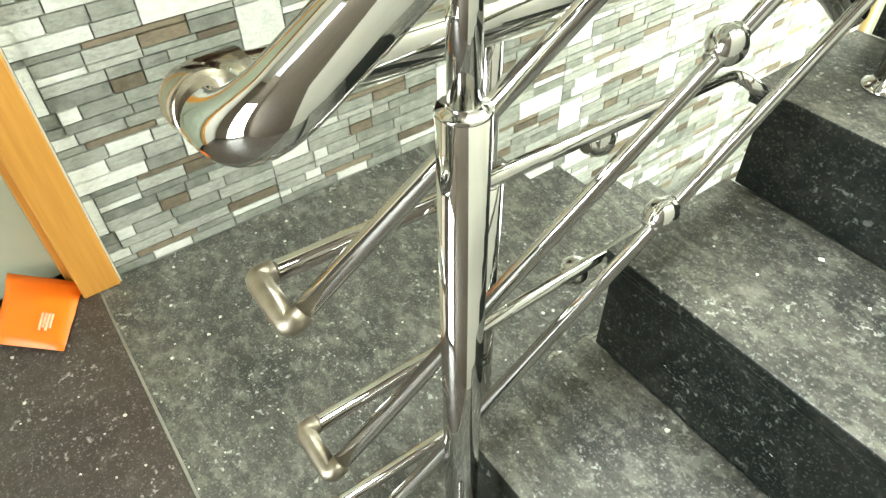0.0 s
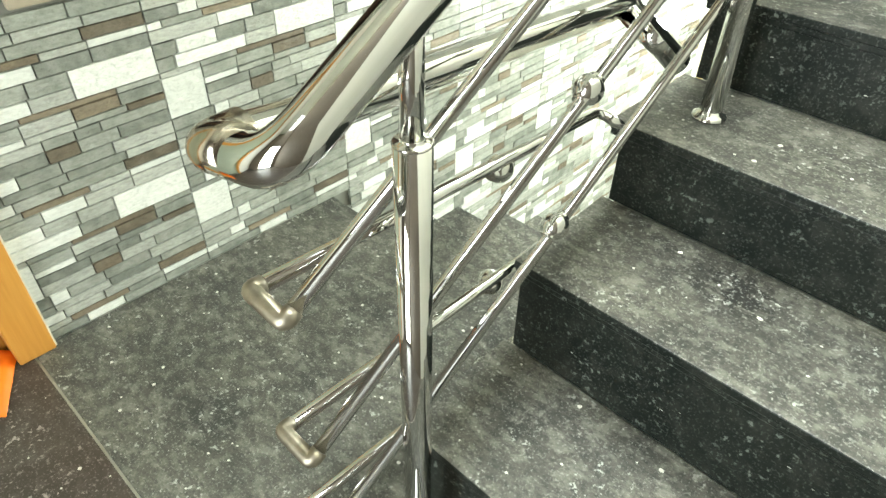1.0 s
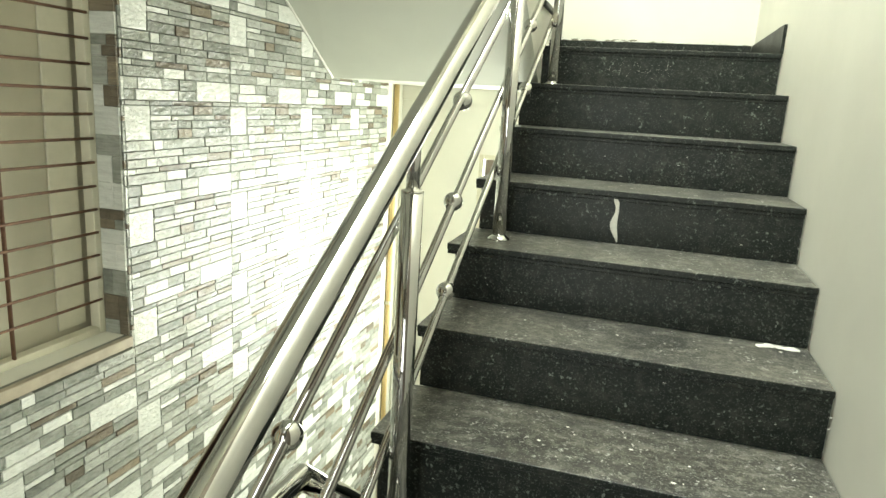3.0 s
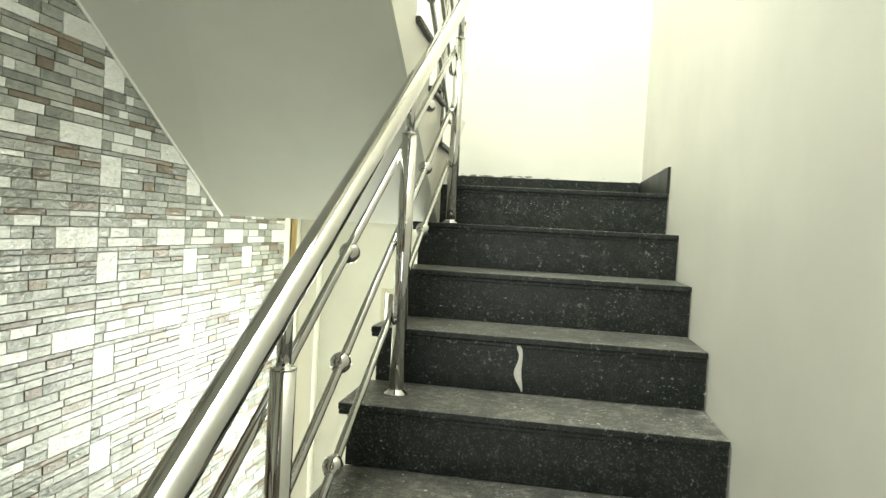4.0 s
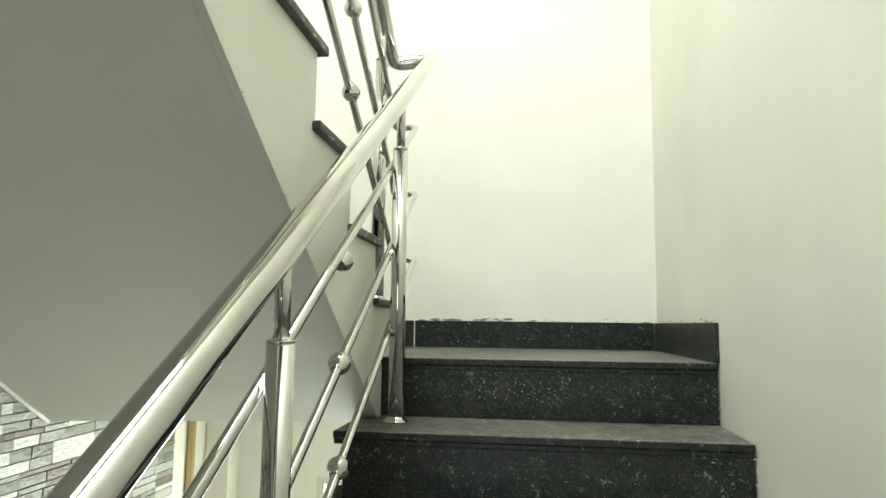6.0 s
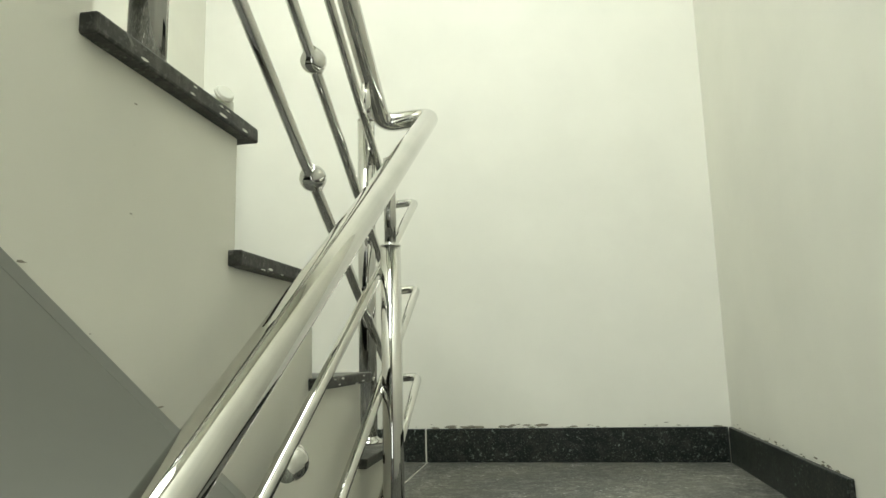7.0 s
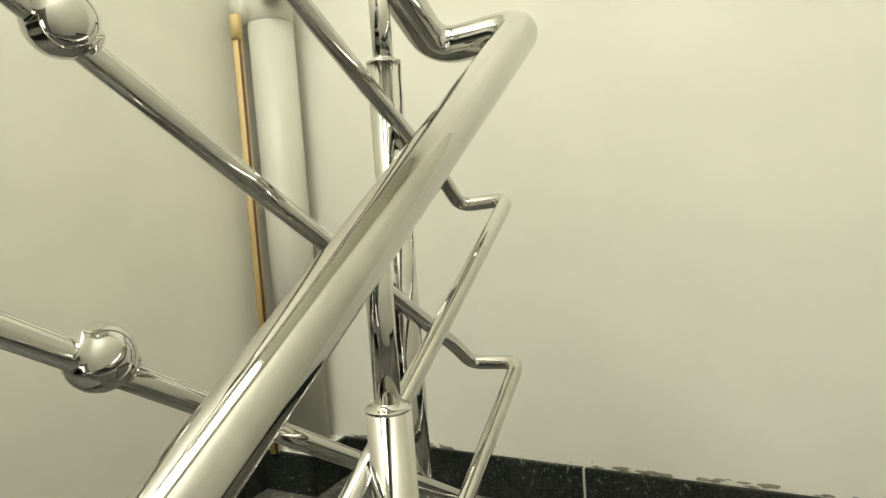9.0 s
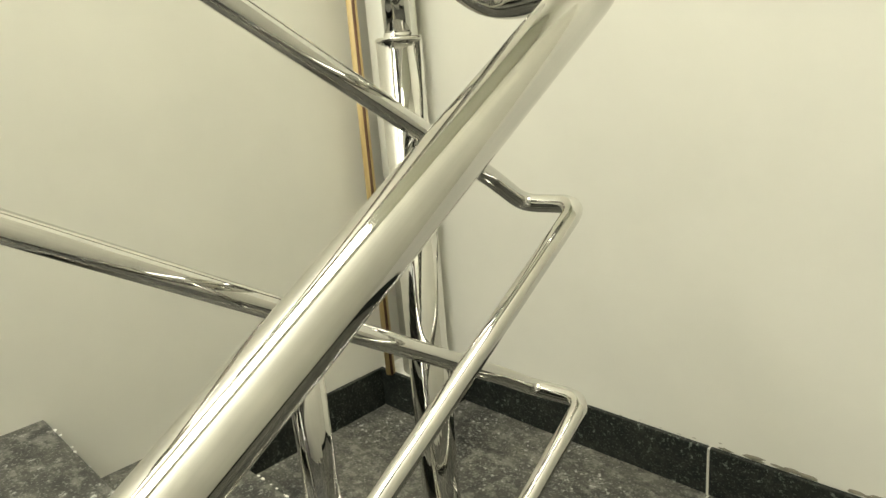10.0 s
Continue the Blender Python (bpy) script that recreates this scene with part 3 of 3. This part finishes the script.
def stone_shape(w, h, deep, rng):
    """A stone face with hairline joints, chamfered and a little uneven."""
    j, c = 0.0006, 0.0010
    d = [deep + rng.uniform(-0.0009, 0.0009) for _ in range(4)]
    v = [(0, j, j), (0, w - j, j), (0, w - j, h - j), (0, j, h - j),
         (d[0], j + c, j + c), (d[1], w - j - c, j + c), (d[2], w - j - c, h - j - c), (d[3], j + c, h - j - c)]
    f = [(4, 5, 6, 7), (0, 1, 5, 4), (1, 2, 6, 5), (2, 3, 7, 6), (3, 0, 4, 7)]
    return v, f


def cut_stone(y0, y1, z0, z1):
    """The piece of a stone that the window, door, floor and stairs leave, or None."""
    y0, y1 = max(y0, DOOR[1] + 0.004), min(y1, TILE_END)
    if y1 - y0 < 0.01:
        return None
    if y1 > WIN[0] and y0 < WIN[1] and z1 > WIN[2] - 0.035 and z0 < WIN[3]:
        if y1 > WIN[1] + 0.01:
            y0 = max(y0, WIN[1])
        elif z0 < WIN[2] - 0.045:
            z1 = min(z1, WIN[2] - 0.035)
        elif z1 > WIN[3] + 0.01:
            z0 = max(z0, WIN[3])
        else:
            return None
    cy = (y0 + y1) / 2
    ground = FLOOR if cy < 0.44 else FLOOR - RISE * (1 + int((cy - 0.44) / GOING)) - 0.02
    z0 = max(z0, ground)
    return (y0, y1, z0, z1) if z1 - z0 > 0.008 and z1 < soffit(cy) + 0.14 else None


near, rest = [], []
for col in range(-1, 8):
    for row in range(-6, 10):
        oy, oz = SHEET_Y + SHEET_W * col, SHEET_Z + SHEET_H * row
        for n_, (a, b, c, d, tone) in enumerate(SHEET):
            a, c, b, d = a * SHEET_W / 0.45, c * SHEET_W / 0.45, b * SHEET_H / 0.30, d * SHEET_H / 0.30
            cut = cut_stone(oy + a, oy + c, oz + b, oz + d)
            if cut:
                key = (0, n_, round(cut[1] - cut[0], 3), round(cut[3] - cut[2], 3))
                where = near if -0.45 < cut[0] < 1.35 and -0.1 < cut[2] < 0.68 else rest
                where.append((cut[0], cut[2], cut[1] - cut[0], cut[3] - cut[2], tone, key))
near.sort(key=lambda s: abs(s[0] - 0.4))
rest += near[300:]
near = near[:300]


def stone_depth(key):
    return 0.0095 + 0.0025 * ((key[0] * 7 + key[1] * 3) % 5) / 4


verts, faces, slots = [], [], []
rng = random.Random(5)
order = list(TONES)
for y, z, w, h, tone, key in rest:
    v, f = stone_shape(w, h, stone_depth(key), rng)
    base = len(verts)
    verts += [(WALL_L - 0.012 + p[0], y + p[1], z + p[2]) for p in v]
    faces += [tuple(base + k for k in q) for q in f]
    slots += [order.index(tone)] * len(f)
me = bpy.data.meshes.new("tile_stones")
me.from_pydata(verts, [], faces)
for tone in order:
    me.materials.append(TONES[tone])
me.polygons.foreach_set("material_index", slots)
ob = new("tile_stones", me)
ob.parent = wall_left
tagged(ob, "glossy grey and white stone-look wall tiles", kind="stuff")


# ---- wooden door beside the tiled wall ----
door = thing("wooden_door", "pale green door in an orange varnished wooden frame", "door", (-0.95, -0.95, FLOOR))
part("jamb", box(PLASTER_L - 0.10, -0.875, DOOR[1] - 0.085, DOOR[1], FLOOR, DOOR[3] + 0.085, 0.004), TEAK, door, "orange varnished wooden jamb")
part("jamb", box(PLASTER_L - 0.10, -0.875, DOOR[0], DOOR[0] + 0.085, FLOOR, DOOR[3] + 0.085, 0.004), TEAK, door, "orange varnished wooden jamb")
part("head", box(PLASTER_L - 0.10, -0.875, DOOR[0] + 0.0855, DOOR[1] - 0.0855, DOOR[3], DOOR[3] + 0.085, 0.004), TEAK, door, "orange varnished wooden head")
part("rebate", box(PLASTER_L - 0.10, -0.955, DOOR[1] - 0.105, DOOR[1] - 0.0855, FLOOR, DOOR[3] - 0.001, 0.003), TEAK, door)
leaf = part("leaf", box(-1.02, -0.985, DOOR[0] + 0.087, DOOR[1] - 0.106, FLOOR + 0.008, DOOR[3] - 0.002, 0.003), DOOR_GREEN, door, "pale green painted door leaf")
part("panel", box(-0.9855, -0.979, DOOR[0] + 0.2, DOOR[1] - 0.21, FLOOR + 0.2, 0.8, 0.004), DOOR_GREEN, leaf)
part("edge_trim", box(-0.912, -0.884, DOOR[1] + 0.0005, DOOR[1] + 0.0042, FLOOR, 1.9), PUTTY, door, "thin white putty line")

# ---- orange packet lying at the door ----
packet = thing("plastic_packet", "bright orange plastic packet lying flat on the floor", "packet", (-0.90, -0.60, FLOOR))
CORNERS = [Vector(p) for p in ((-0.928, -0.509, -0.088), (-0.744, -0.600, -0.088), (-0.845, -0.716, -0.076), (-0.972, -0.636, -0.012))]


def on_packet(u, v, lift):
    """A place on the packet, which leans with one corner on the door leaf."""
    near = CORNERS[0].lerp(CORNERS[1], v + 0.5)
    far = CORNERS[3].lerp(CORNERS[2], v + 0.5)
    return near.lerp(far, 0.5 - u) + Vector((0.05, 0.02, 1)) * lift


bm = bmesh.new()
N = 9
grid = {}
for side_z in (0, 1):
    for i in range(N):
        for j in range(N):
            u, v = i / (N - 1) - 0.5, j / (N - 1) - 0.5
            puff = max(0.0, (1 - (2 * u) ** 4) * (1 - (2 * v) ** 4))
            lump = noise.noise(Vector((u * 7, v * 7, 3))) * 0.0022 * puff
            z = 0.0015 + (0.001 + 0.011 * puff + lump if side_z else 0.0)
            grid[side_z, i, j] = bm.verts.new(on_packet(u + 0.02 * noise.noise(Vector((v * 5, u, 1))), v, z))
for side_z in (0, 1):
    for i in range(N - 1):
        for j in range(N - 1):
            q = [grid[side_z, i, j], grid[side_z, i + 1, j], grid[side_z, i + 1, j + 1], grid[side_z, i, j + 1]]
            f = bm.faces.new(q if side_z else q[::-1])
            f.smooth = bool(side_z)
rim = [(i, 0) for i in range(N - 1)] + [(N - 1, j) for j in range(N - 1)] + [(i, N - 1) for i in range(N - 1, 0, -1)] + [(0, j) for j in range(N - 1, 0, -1)]
for (a, b), (c, d) in zip(rim, rim[1:] + rim[:1]):
    bm.faces.new((grid[0, a, b], grid[0, c, d], grid[1, c, d], grid[1, a, b]))
part("pouch", bm, ORANGE, packet)
bm = bmesh.new()
for k in range(4):
    u0, v1 = 0.10 + 0.045 * k, 0.30 - 0.04 * (k % 2)
    lines = [on_packet(u, v, 0.0165) for u, v in ((u0, 0.06), (u0 + 0.028, 0.06), (u0 + 0.028, v1), (u0, v1))]
    bm.faces.new([bm.verts.new(p) for p in lines])
for f in list(bm.faces):
    r = bmesh.ops.extrude_face_region(bm, geom=[f])
    bmesh.ops.translate(bm, verts=[e for e in r["geom"] if isinstance(e, bmesh.types.BMVert)], vec=(0, 0, -0.003))
bmesh.ops.recalc_face_normals(bm, faces=bm.faces[:])
part("print", bm, INK, packet, "pale unreadable print bars")

# ---- barred window in the tiled wall ----
window = thing("window_barred", "window with rusty iron bars, tiled reveal and beige shutter", "window", (PLASTER_L, 0.4, WIN[2]), kind="structure")
GX = -1.0
part("sill", box(-1.05, WALL_L + 0.006, WIN[0], WIN[1] + 0.0, WIN[2] - 0.034, WIN[2] - 0.001, 0.004),
     plain_material("tan_stone_sill", (0.42, 0.36, 0.27), 0.5, 0, 0.3, 14), window, "tan stone window sill")
part("frame_post", box(-1.03, -0.995, WIN[1] - 0.028, WIN[1] - 0.001, WIN[2], WIN[3] - 0.001, 0.003), FRAME_PAINT, window)
part("frame_post", box(-1.03, -0.995, WIN[0] + 0.001, WIN[0] + 0.028, WIN[2], WIN[3] - 0.001, 0.003), FRAME_PAINT, window)
part("frame_rail", box(-1.03, -0.995, WIN[0] + 0.029, WIN[1] - 0.029, WIN[3] - 0.03, WIN[3] - 0.001, 0.003), FRAME_PAINT, window)
part("frame_rail", box(-1.03, -0.995, WIN[0] + 0.029, WIN[1] - 0.029, WIN[2], WIN[2] + 0.022, 0.003), FRAME_PAINT, window)
part("grille_bar", tube([(GX, 0.33, WIN[2] + 0.02), (GX, 0.33, WIN[3] - 0.02)], 0.0055, 8), RUST, window, "rusty square iron bar")
for y in (0.03, 0.10, 0.40, 0.63, 0.70):
    part("grille_bar", tube([(GX, y, WIN[2] + 0.02), (GX, y, WIN[3] - 0.02)], 0.0055, 8), RUST, window)
for k in range(16):
    z = 0.826 + 0.0695 * k
    if z < WIN[3] - 0.05:
        part("grille_bar", tube([(GX + 0.009, WIN[0] + 0.02, z), (GX + 0.009, 0.4, z + 0.0015 * math.sin(k * 2.3)), (GX + 0.009, WIN[1] - 0.02, z)], 0.0042, 8), RUST, window)
part("shutter", box(-1.075, -1.052, 0.43, WIN[1] - 0.002, WIN[2] + 0.001, WIN[3] - 0.001, 0.003), SHUTTER, window, "closed beige shutter leaf")
part("shutter_rail", box(-1.0518, -1.044, WIN[1] - 0.13, WIN[1] - 0.03, WIN[2] + 0.03, WIN[3] - 0.04, 0.003), FRAME_PAINT, window)
part("wooden_post", box(-1.12, -1.08, 0.02, 0.075, WIN[2] + 0.001, WIN[3] - 0.001, 0.003), RUST, window, "dark brown wooden casement post")
part("wooden_post", box(-1.12, -1.08, 0.33, 0.40, WIN[2] + 0.001, WIN[3] - 0.001, 0.003), RUST, window, "dark brown wooden casement post")
part("wooden_rail", box(-1.12, -1.08, 0.0755, 0.3295, 1.03, 1.08, 0.003), RUST, window)
# dark tile lining of the reveal
lining = random.Random(3)
z = WIN[2]
while z < WIN[3] - 0.01:
    high = min(lining.choice((0.03, 0.045, 0.06, 0.08)), WIN[3] - z)
    cut = lining.choice((-0.994, -0.958, -0.94))
    tones = [lining.choice((STONE_BROWN, STONE_GREY, STONE_BROWN, STONE_WHITE)) for _ in range(2)]
    for x0, x1, tone in ((-0.994, cut, tones[0]), (cut, WALL_L - 0.004, tones[1])):
        if x1 - x0 > 0.005:
            part("stone", box(x0 + 0.0006, x1 - 0.0006, WIN[1] - 0.008, WIN[1] - 0.0005, z + 0.0006, z + high - 0.0006, 0.001), tone, window)
    z += high
# added box behind it, its near-black colour standing for the unlit room
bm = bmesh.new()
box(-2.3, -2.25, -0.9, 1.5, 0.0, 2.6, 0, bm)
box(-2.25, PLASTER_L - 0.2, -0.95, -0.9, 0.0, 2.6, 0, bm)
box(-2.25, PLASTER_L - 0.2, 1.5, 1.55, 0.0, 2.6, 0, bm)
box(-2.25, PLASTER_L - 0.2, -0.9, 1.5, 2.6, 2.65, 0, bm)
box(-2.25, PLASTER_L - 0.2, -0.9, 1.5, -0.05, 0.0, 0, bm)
tagged(part("side_room", bm, ROOM_SHADE), "added box behind the barred window, coloured dark as an unlit room", "room", kind="structure")

# ---- pipes in the corners ----
pipe = thing("drain_pipe", "thick grey plastic drain pipe with a cemented top", "pipe", (-0.790, 3.40, LANDING + SK))
PX, PY = -0.822, 3.395
part("barrel", tube([(PX, PY, LANDING + SK - 0.004), (PX, PY, 3.08)], 0.063, 32), PVC, pipe)
part("socket", lathe([(0.063, 0.0), (0.066, 0.004), (0.066, 0.07), (0.062, 0.078), (0.045, 0.085)], PX, PY, 3.08, 32), PVC, pipe)
CAP = (PX + 0.062, PY - 0.055, 3.155)
cap = part("cap", lathe([(0.034, -0.012), (0.036, -0.008), (0.036, 0.008), (0.030, 0.014)], *CAP, 20, tilt=(0.75, -0.5, 0.45)), PVC, pipe, "tilted pale inspection cap")
part("cap_rim", lathe([(0.040, -0.004), (0.040, 0.004), (0.037, 0.005)], *CAP, 20, tilt=(0.75, -0.5, 0.45)), PVC, cap)
bm = bmesh.new()
bmesh.ops.create_icosphere(bm, subdivisions=3, radius=0.042)
for v in bm.verts:
    v.co = Vector((v.co.x * 0.9, v.co.y * 0.8, v.co.z * 1.25)) * (1 + 0.16 * noise.noise(v.co * 38))
    v.co += Vector((-0.876, 3.35, 3.125))
for f in bm.faces:
    f.smooth = True
tagged(part("cement_lump", bm, PVC), "rough pale cement lump on the wall above the stick", "plaster")
stick = thing("wooden_stick", "thin pale wooden stick standing against the wall", "stick", (-0.893, 3.312, LANDING + SK))
part("shaft", tube([(-0.872, 3.305, LANDING + SK - 0.002), (-0.872, 3.308, 2.5), (-0.874, 3.314, 3.095)], 0.0135, 14), BAMBOO, stick)
part("ferrule", tube([(-0.8735, 3.3135, 3.03), (-0.874, 3.314, 3.098)], 0.0155, 14), BAMBOO, stick)

part("stain_strip", tube([(-0.8605, 3.3, LANDING + SK - 0.002), (-0.8605, 3.303, 2.5), (-0.8625, 3.309, 3.03)], 0.0042, 8), RUST, stick, "dark brown stained edge of the stick")

# lower corner, past the end of the tiles
tagged(part("corner_pilaster", box(PLASTER_L, -0.813, WALL_END - 0.10, WALL_END, LOW, 1.4745, 0.004), PAINT), "white painted pilaster in the lower corner", "pilaster", kind="structure")
conduit = thing("conduit_pipe", "yellowed plastic conduit running up the wall", "pipe", (-0.907, 3.22, LOW))
part("run", tube([(-0.907, 3.22, LOW), (-0.907, 3.22, 1.559)], 0.016, 14), BAMBOO, conduit)
for z in (-0.9, 0.2, 1.1):
    part("clip", box(PLASTER_L, -0.889, 3.196, 3.244, z, z + 0.018, 0.002), FRAME_PAINT, conduit)
lower_window = thing("window_lower", "bright window at the lower landing", "window", (0.14, WALL_END, -0.28), kind="structure")
for x0, x1, z0, z1 in ((LOWWIN[0], LOWWIN[0] + 0.03, LOWWIN[2], LOWWIN[3]), (LOWWIN[1] - 0.03, LOWWIN[1], LOWWIN[2], LOWWIN[3]),
                       (LOWWIN[0] + 0.031, LOWWIN[1] - 0.031, LOWWIN[3] - 0.03, LOWWIN[3]), (LOWWIN[0] + 0.031, LOWWIN[1] - 0.031, LOWWIN[2], LOWWIN[2] + 0.03)):
    part("window_frame", box(x0, x1, WALL_END + 0.005, WALL_END + 0.04, z0, z1, 0.002), FRAME_PAINT, lower_window)

# ---- marks ----
# white putty run down the seventh riser
bm = bmesh.new()
Y7 = nose(7) + OVER
outline = []
for k in range(15):
    s = k / 14
    z = tread_z(7) - 0.026 - s * 0.142
    wide = 0.0045 + 0.0065 * math.exp(-((s - 0.62) / 0.22) ** 2) + 0.003 * math.exp(-((s - 0.06) / 0.08) ** 2) - 0.0035 * max(0, s - 0.85) / 0.15
    mid = 0.470 + 0.006 * math.sin(s * 7.5) + 0.012 * s
    outline.append((mid - wide, mid + wide, z))
front = [(bm.verts.new((a, Y7 - 0.0022, z)), bm.verts.new((b, Y7 - 0.0022, z))) for a, b, z in outline]
rear = [(bm.verts.new((a - 0.0015, Y7 + 0.001, z)), bm.verts.new((b + 0.0015, Y7 + 0.001, z))) for a, b, z in outline]
for (a, b), (c, d), (e, f_), (g, h) in zip(front, front[1:], rear, rear[1:]):
    bm.faces.new((a, c, d, b))
    bm.faces.new((e, g, c, a))
    bm.faces.new((b, d, h, f_))
bmesh.ops.recalc_face_normals(bm, faces=bm.faces[:])
tagged(part("putty_drip", bm, PUTTY), "dried white putty run on a black riser", "drip")


def blob(bm, x, y, z, r, flat, rng, axis="z"):
    m = bmesh.ops.create_icosphere(bm, subdivisions=1, radius=r)["verts"]
    for v in m:
        p = Vector((v.co.x * rng.uniform(0.7, 1.5), v.co.y * rng.uniform(0.7, 1.3), v.co.z * flat))
        if axis == "y":
            p = Vector((p.x * 1.5, p.z, p.y * 0.35))
        elif axis == "x":
            p = Vector((p.z, p.x * 1.5, p.y * 0.35))
        v.co = p + Vector((x, y, z))


# crumbs of cement over the skirting and white splashes on treads
rng2 = random.Random(21)
bm = bmesh.new()
for k in range(110):
    if k < 80:
        x = rng2.choice((rng2.gauss(0.35, 0.25), rng2.uniform(-0.78, 1.0), rng2.gauss(-0.72, 0.08)))
        if -0.73 < x < 1.02:
            blob(bm, x, WALL_END - 0.0003, LANDING + SK + abs(rng2.gauss(0, 0.006)), rng2.choice((0.002, 0.003, 0.005, 0.010, 0.016)), 0.12, rng2, "y")
    else:
        blob(bm, WALL_R - 0.0005, rng2.uniform(2.58, 3.45), LANDING + SK + abs(rng2.gauss(0, 0.006)), rng2.uniform(0.003, 0.008), 0.22, rng2, "x")
tagged(part("cement_crumbs", bm, DIRT), "grey cement smears on the wall over the skirting", "smear", kind="stuff")
bm = bmesh.new()
for k in range(170):
    i = rng2.randint(1, 9)
    x, y = rng2.uniform(0.05, 0.98), nose(i) + rng2.uniform(0.03, GOING)
    blob(bm, x, y, tread_z(i), rng2.choice((0.002, 0.0025, 0.003, 0.005)), 0.18, rng2)
for k in range(120):
    blob(bm, rng2.uniform(-0.86, 0.0), rng2.uniform(-0.9, 0.42), FLOOR, rng2.choice((0.0018, 0.0025, 0.003, 0.0045)), 0.18, rng2)
for k in range(46):
    i = rng2.randint(1, 9)
    x, z = rng2.uniform(0.1, 1.0), tread_z(i) + rng2.uniform(0.02, 0.14)
    blob(bm, x, nose(i + 1) + OVER - 0.0002, z, rng2.choice((0.0015, 0.002, 0.003)), 0.15, rng2, "y")
tagged(part("putty_splashes", bm, PUTTY), "small dried putty splashes on the granite", "splash", kind="stuff")
# plaster line where the treads meet the wall
bm = bmesh.new()
for i in range(1, 10):
    for k in range(5):
        z = tread_z(i) + 0.02 + k * 0.03
        blob(bm, WALL_R - 0.002, nose(i + 1) + OVER - 0.002, z, rng2.uniform(0.002, 0.0045), 0.5, rng2, "y")
tagged(part("plaster_edge", bm, PUTTY), "uneven plaster along the ends of the risers", "plaster", kind="stuff")
# nicked lower edge of the upper flight's side
bm = bmesh.new()
for y in (1.28, 1.335, 1.50, 1.585, 1.70, 2.02):
    blob(bm, EDGE2 - 0.0185, y, soffit(y) + 0.004, rng2.uniform(0.0025, 0.005), 0.25, rng2, "x")
tagged(part("edge_chips", bm, DIRT), "dark chips along the plastered flight's edge", "chip", kind="stuff")

# hairline run of dirt down the flight's side, and pale smears on its treads' ends
bm = bmesh.new()
for k in range(46):
    z = 2.385 - 0.0025 * k
    if k % 9 not in (4,):
        blob(bm, EDGE2 - 0.0182, 1.628 + 0.011 * k / 46 + 0.0006 * math.sin(k * 1.7), z, 0.0011, 0.2, rng2, "x")
for z, r in ((2.395, 0.003), (2.352, 0.0022), (2.281, 0.0028)):
    blob(bm, EDGE2 - 0.0182, 1.634, z, r, 0.12, rng2, "x")
tagged(part("dirt_run", bm, DIRT), "thin dark dirt run down the white plaster", "stain", kind="stuff")
bm = bmesh.new()
for k in range(1, 7):
    for j in range(7):
        blob(bm, EDGE2 + 0.0002, nose2(k) - rng2.uniform(0.01, 0.27), LANDING + RISE * k - rng2.choice((0.006, 0.016, 0.019)), rng2.uniform(0.0025, 0.007), 0.06, rng2, "x")
for k in range(60):
    blob(bm, rng2.uniform(0.33, 0.61), nose(10) + OVER - 0.0002, rng2.uniform(1.63, 1.69), rng2.uniform(0.0007, 0.0019), 0.12, rng2, "y")
for k in range(9):
    blob(bm, rng2.uniform(0.90, 1.0), nose(6) - rng2.uniform(0.004, 0.03), tread_z(5) + 0.001, rng2.uniform(0.008, 0.02), 0.12, rng2)
for k in range(1, 4):
    for j in range(30):
        blob(bm, rng2.uniform(PLASTER_L + 0.02, EDGE2), nose2(k) - rng2.uniform(-0.001, 0.003), LANDING + RISE * k - 0.001, rng2.uniform(0.0015, 0.0055), 0.45, rng2)
for k in range(1, 6):
    for j in range(9):
        blob(bm, EDGE2 - 0.0185, nose2(k) - 0.031 + rng2.gauss(0, 0.0015), LANDING + RISE * k - 0.024 - abs(rng2.gauss(0, 0.03)), rng2.uniform(0.0012, 0.0026), 0.7, rng2, "x")
tagged(part("putty_smears", bm, PUTTY), "pale dried putty smears on the black granite", "smear", kind="stuff")


# ---- the nearest stones of the tiled wall, one by one ----
shapes = {}
for y, z, w, h, tone, key in near:
    if key not in shapes:
        v, f = stone_shape(w, h, stone_depth(key), rng)
        sm = bpy.data.meshes.new("stone")
        sm.from_pydata(v, [], f)
        sm.materials.append(TONES[tone])
        shapes[key] = sm
    ob = new("stone", shapes[key])
    ob.parent = wall_left
    ob.location = (WALL_L - 0.012, y, z)
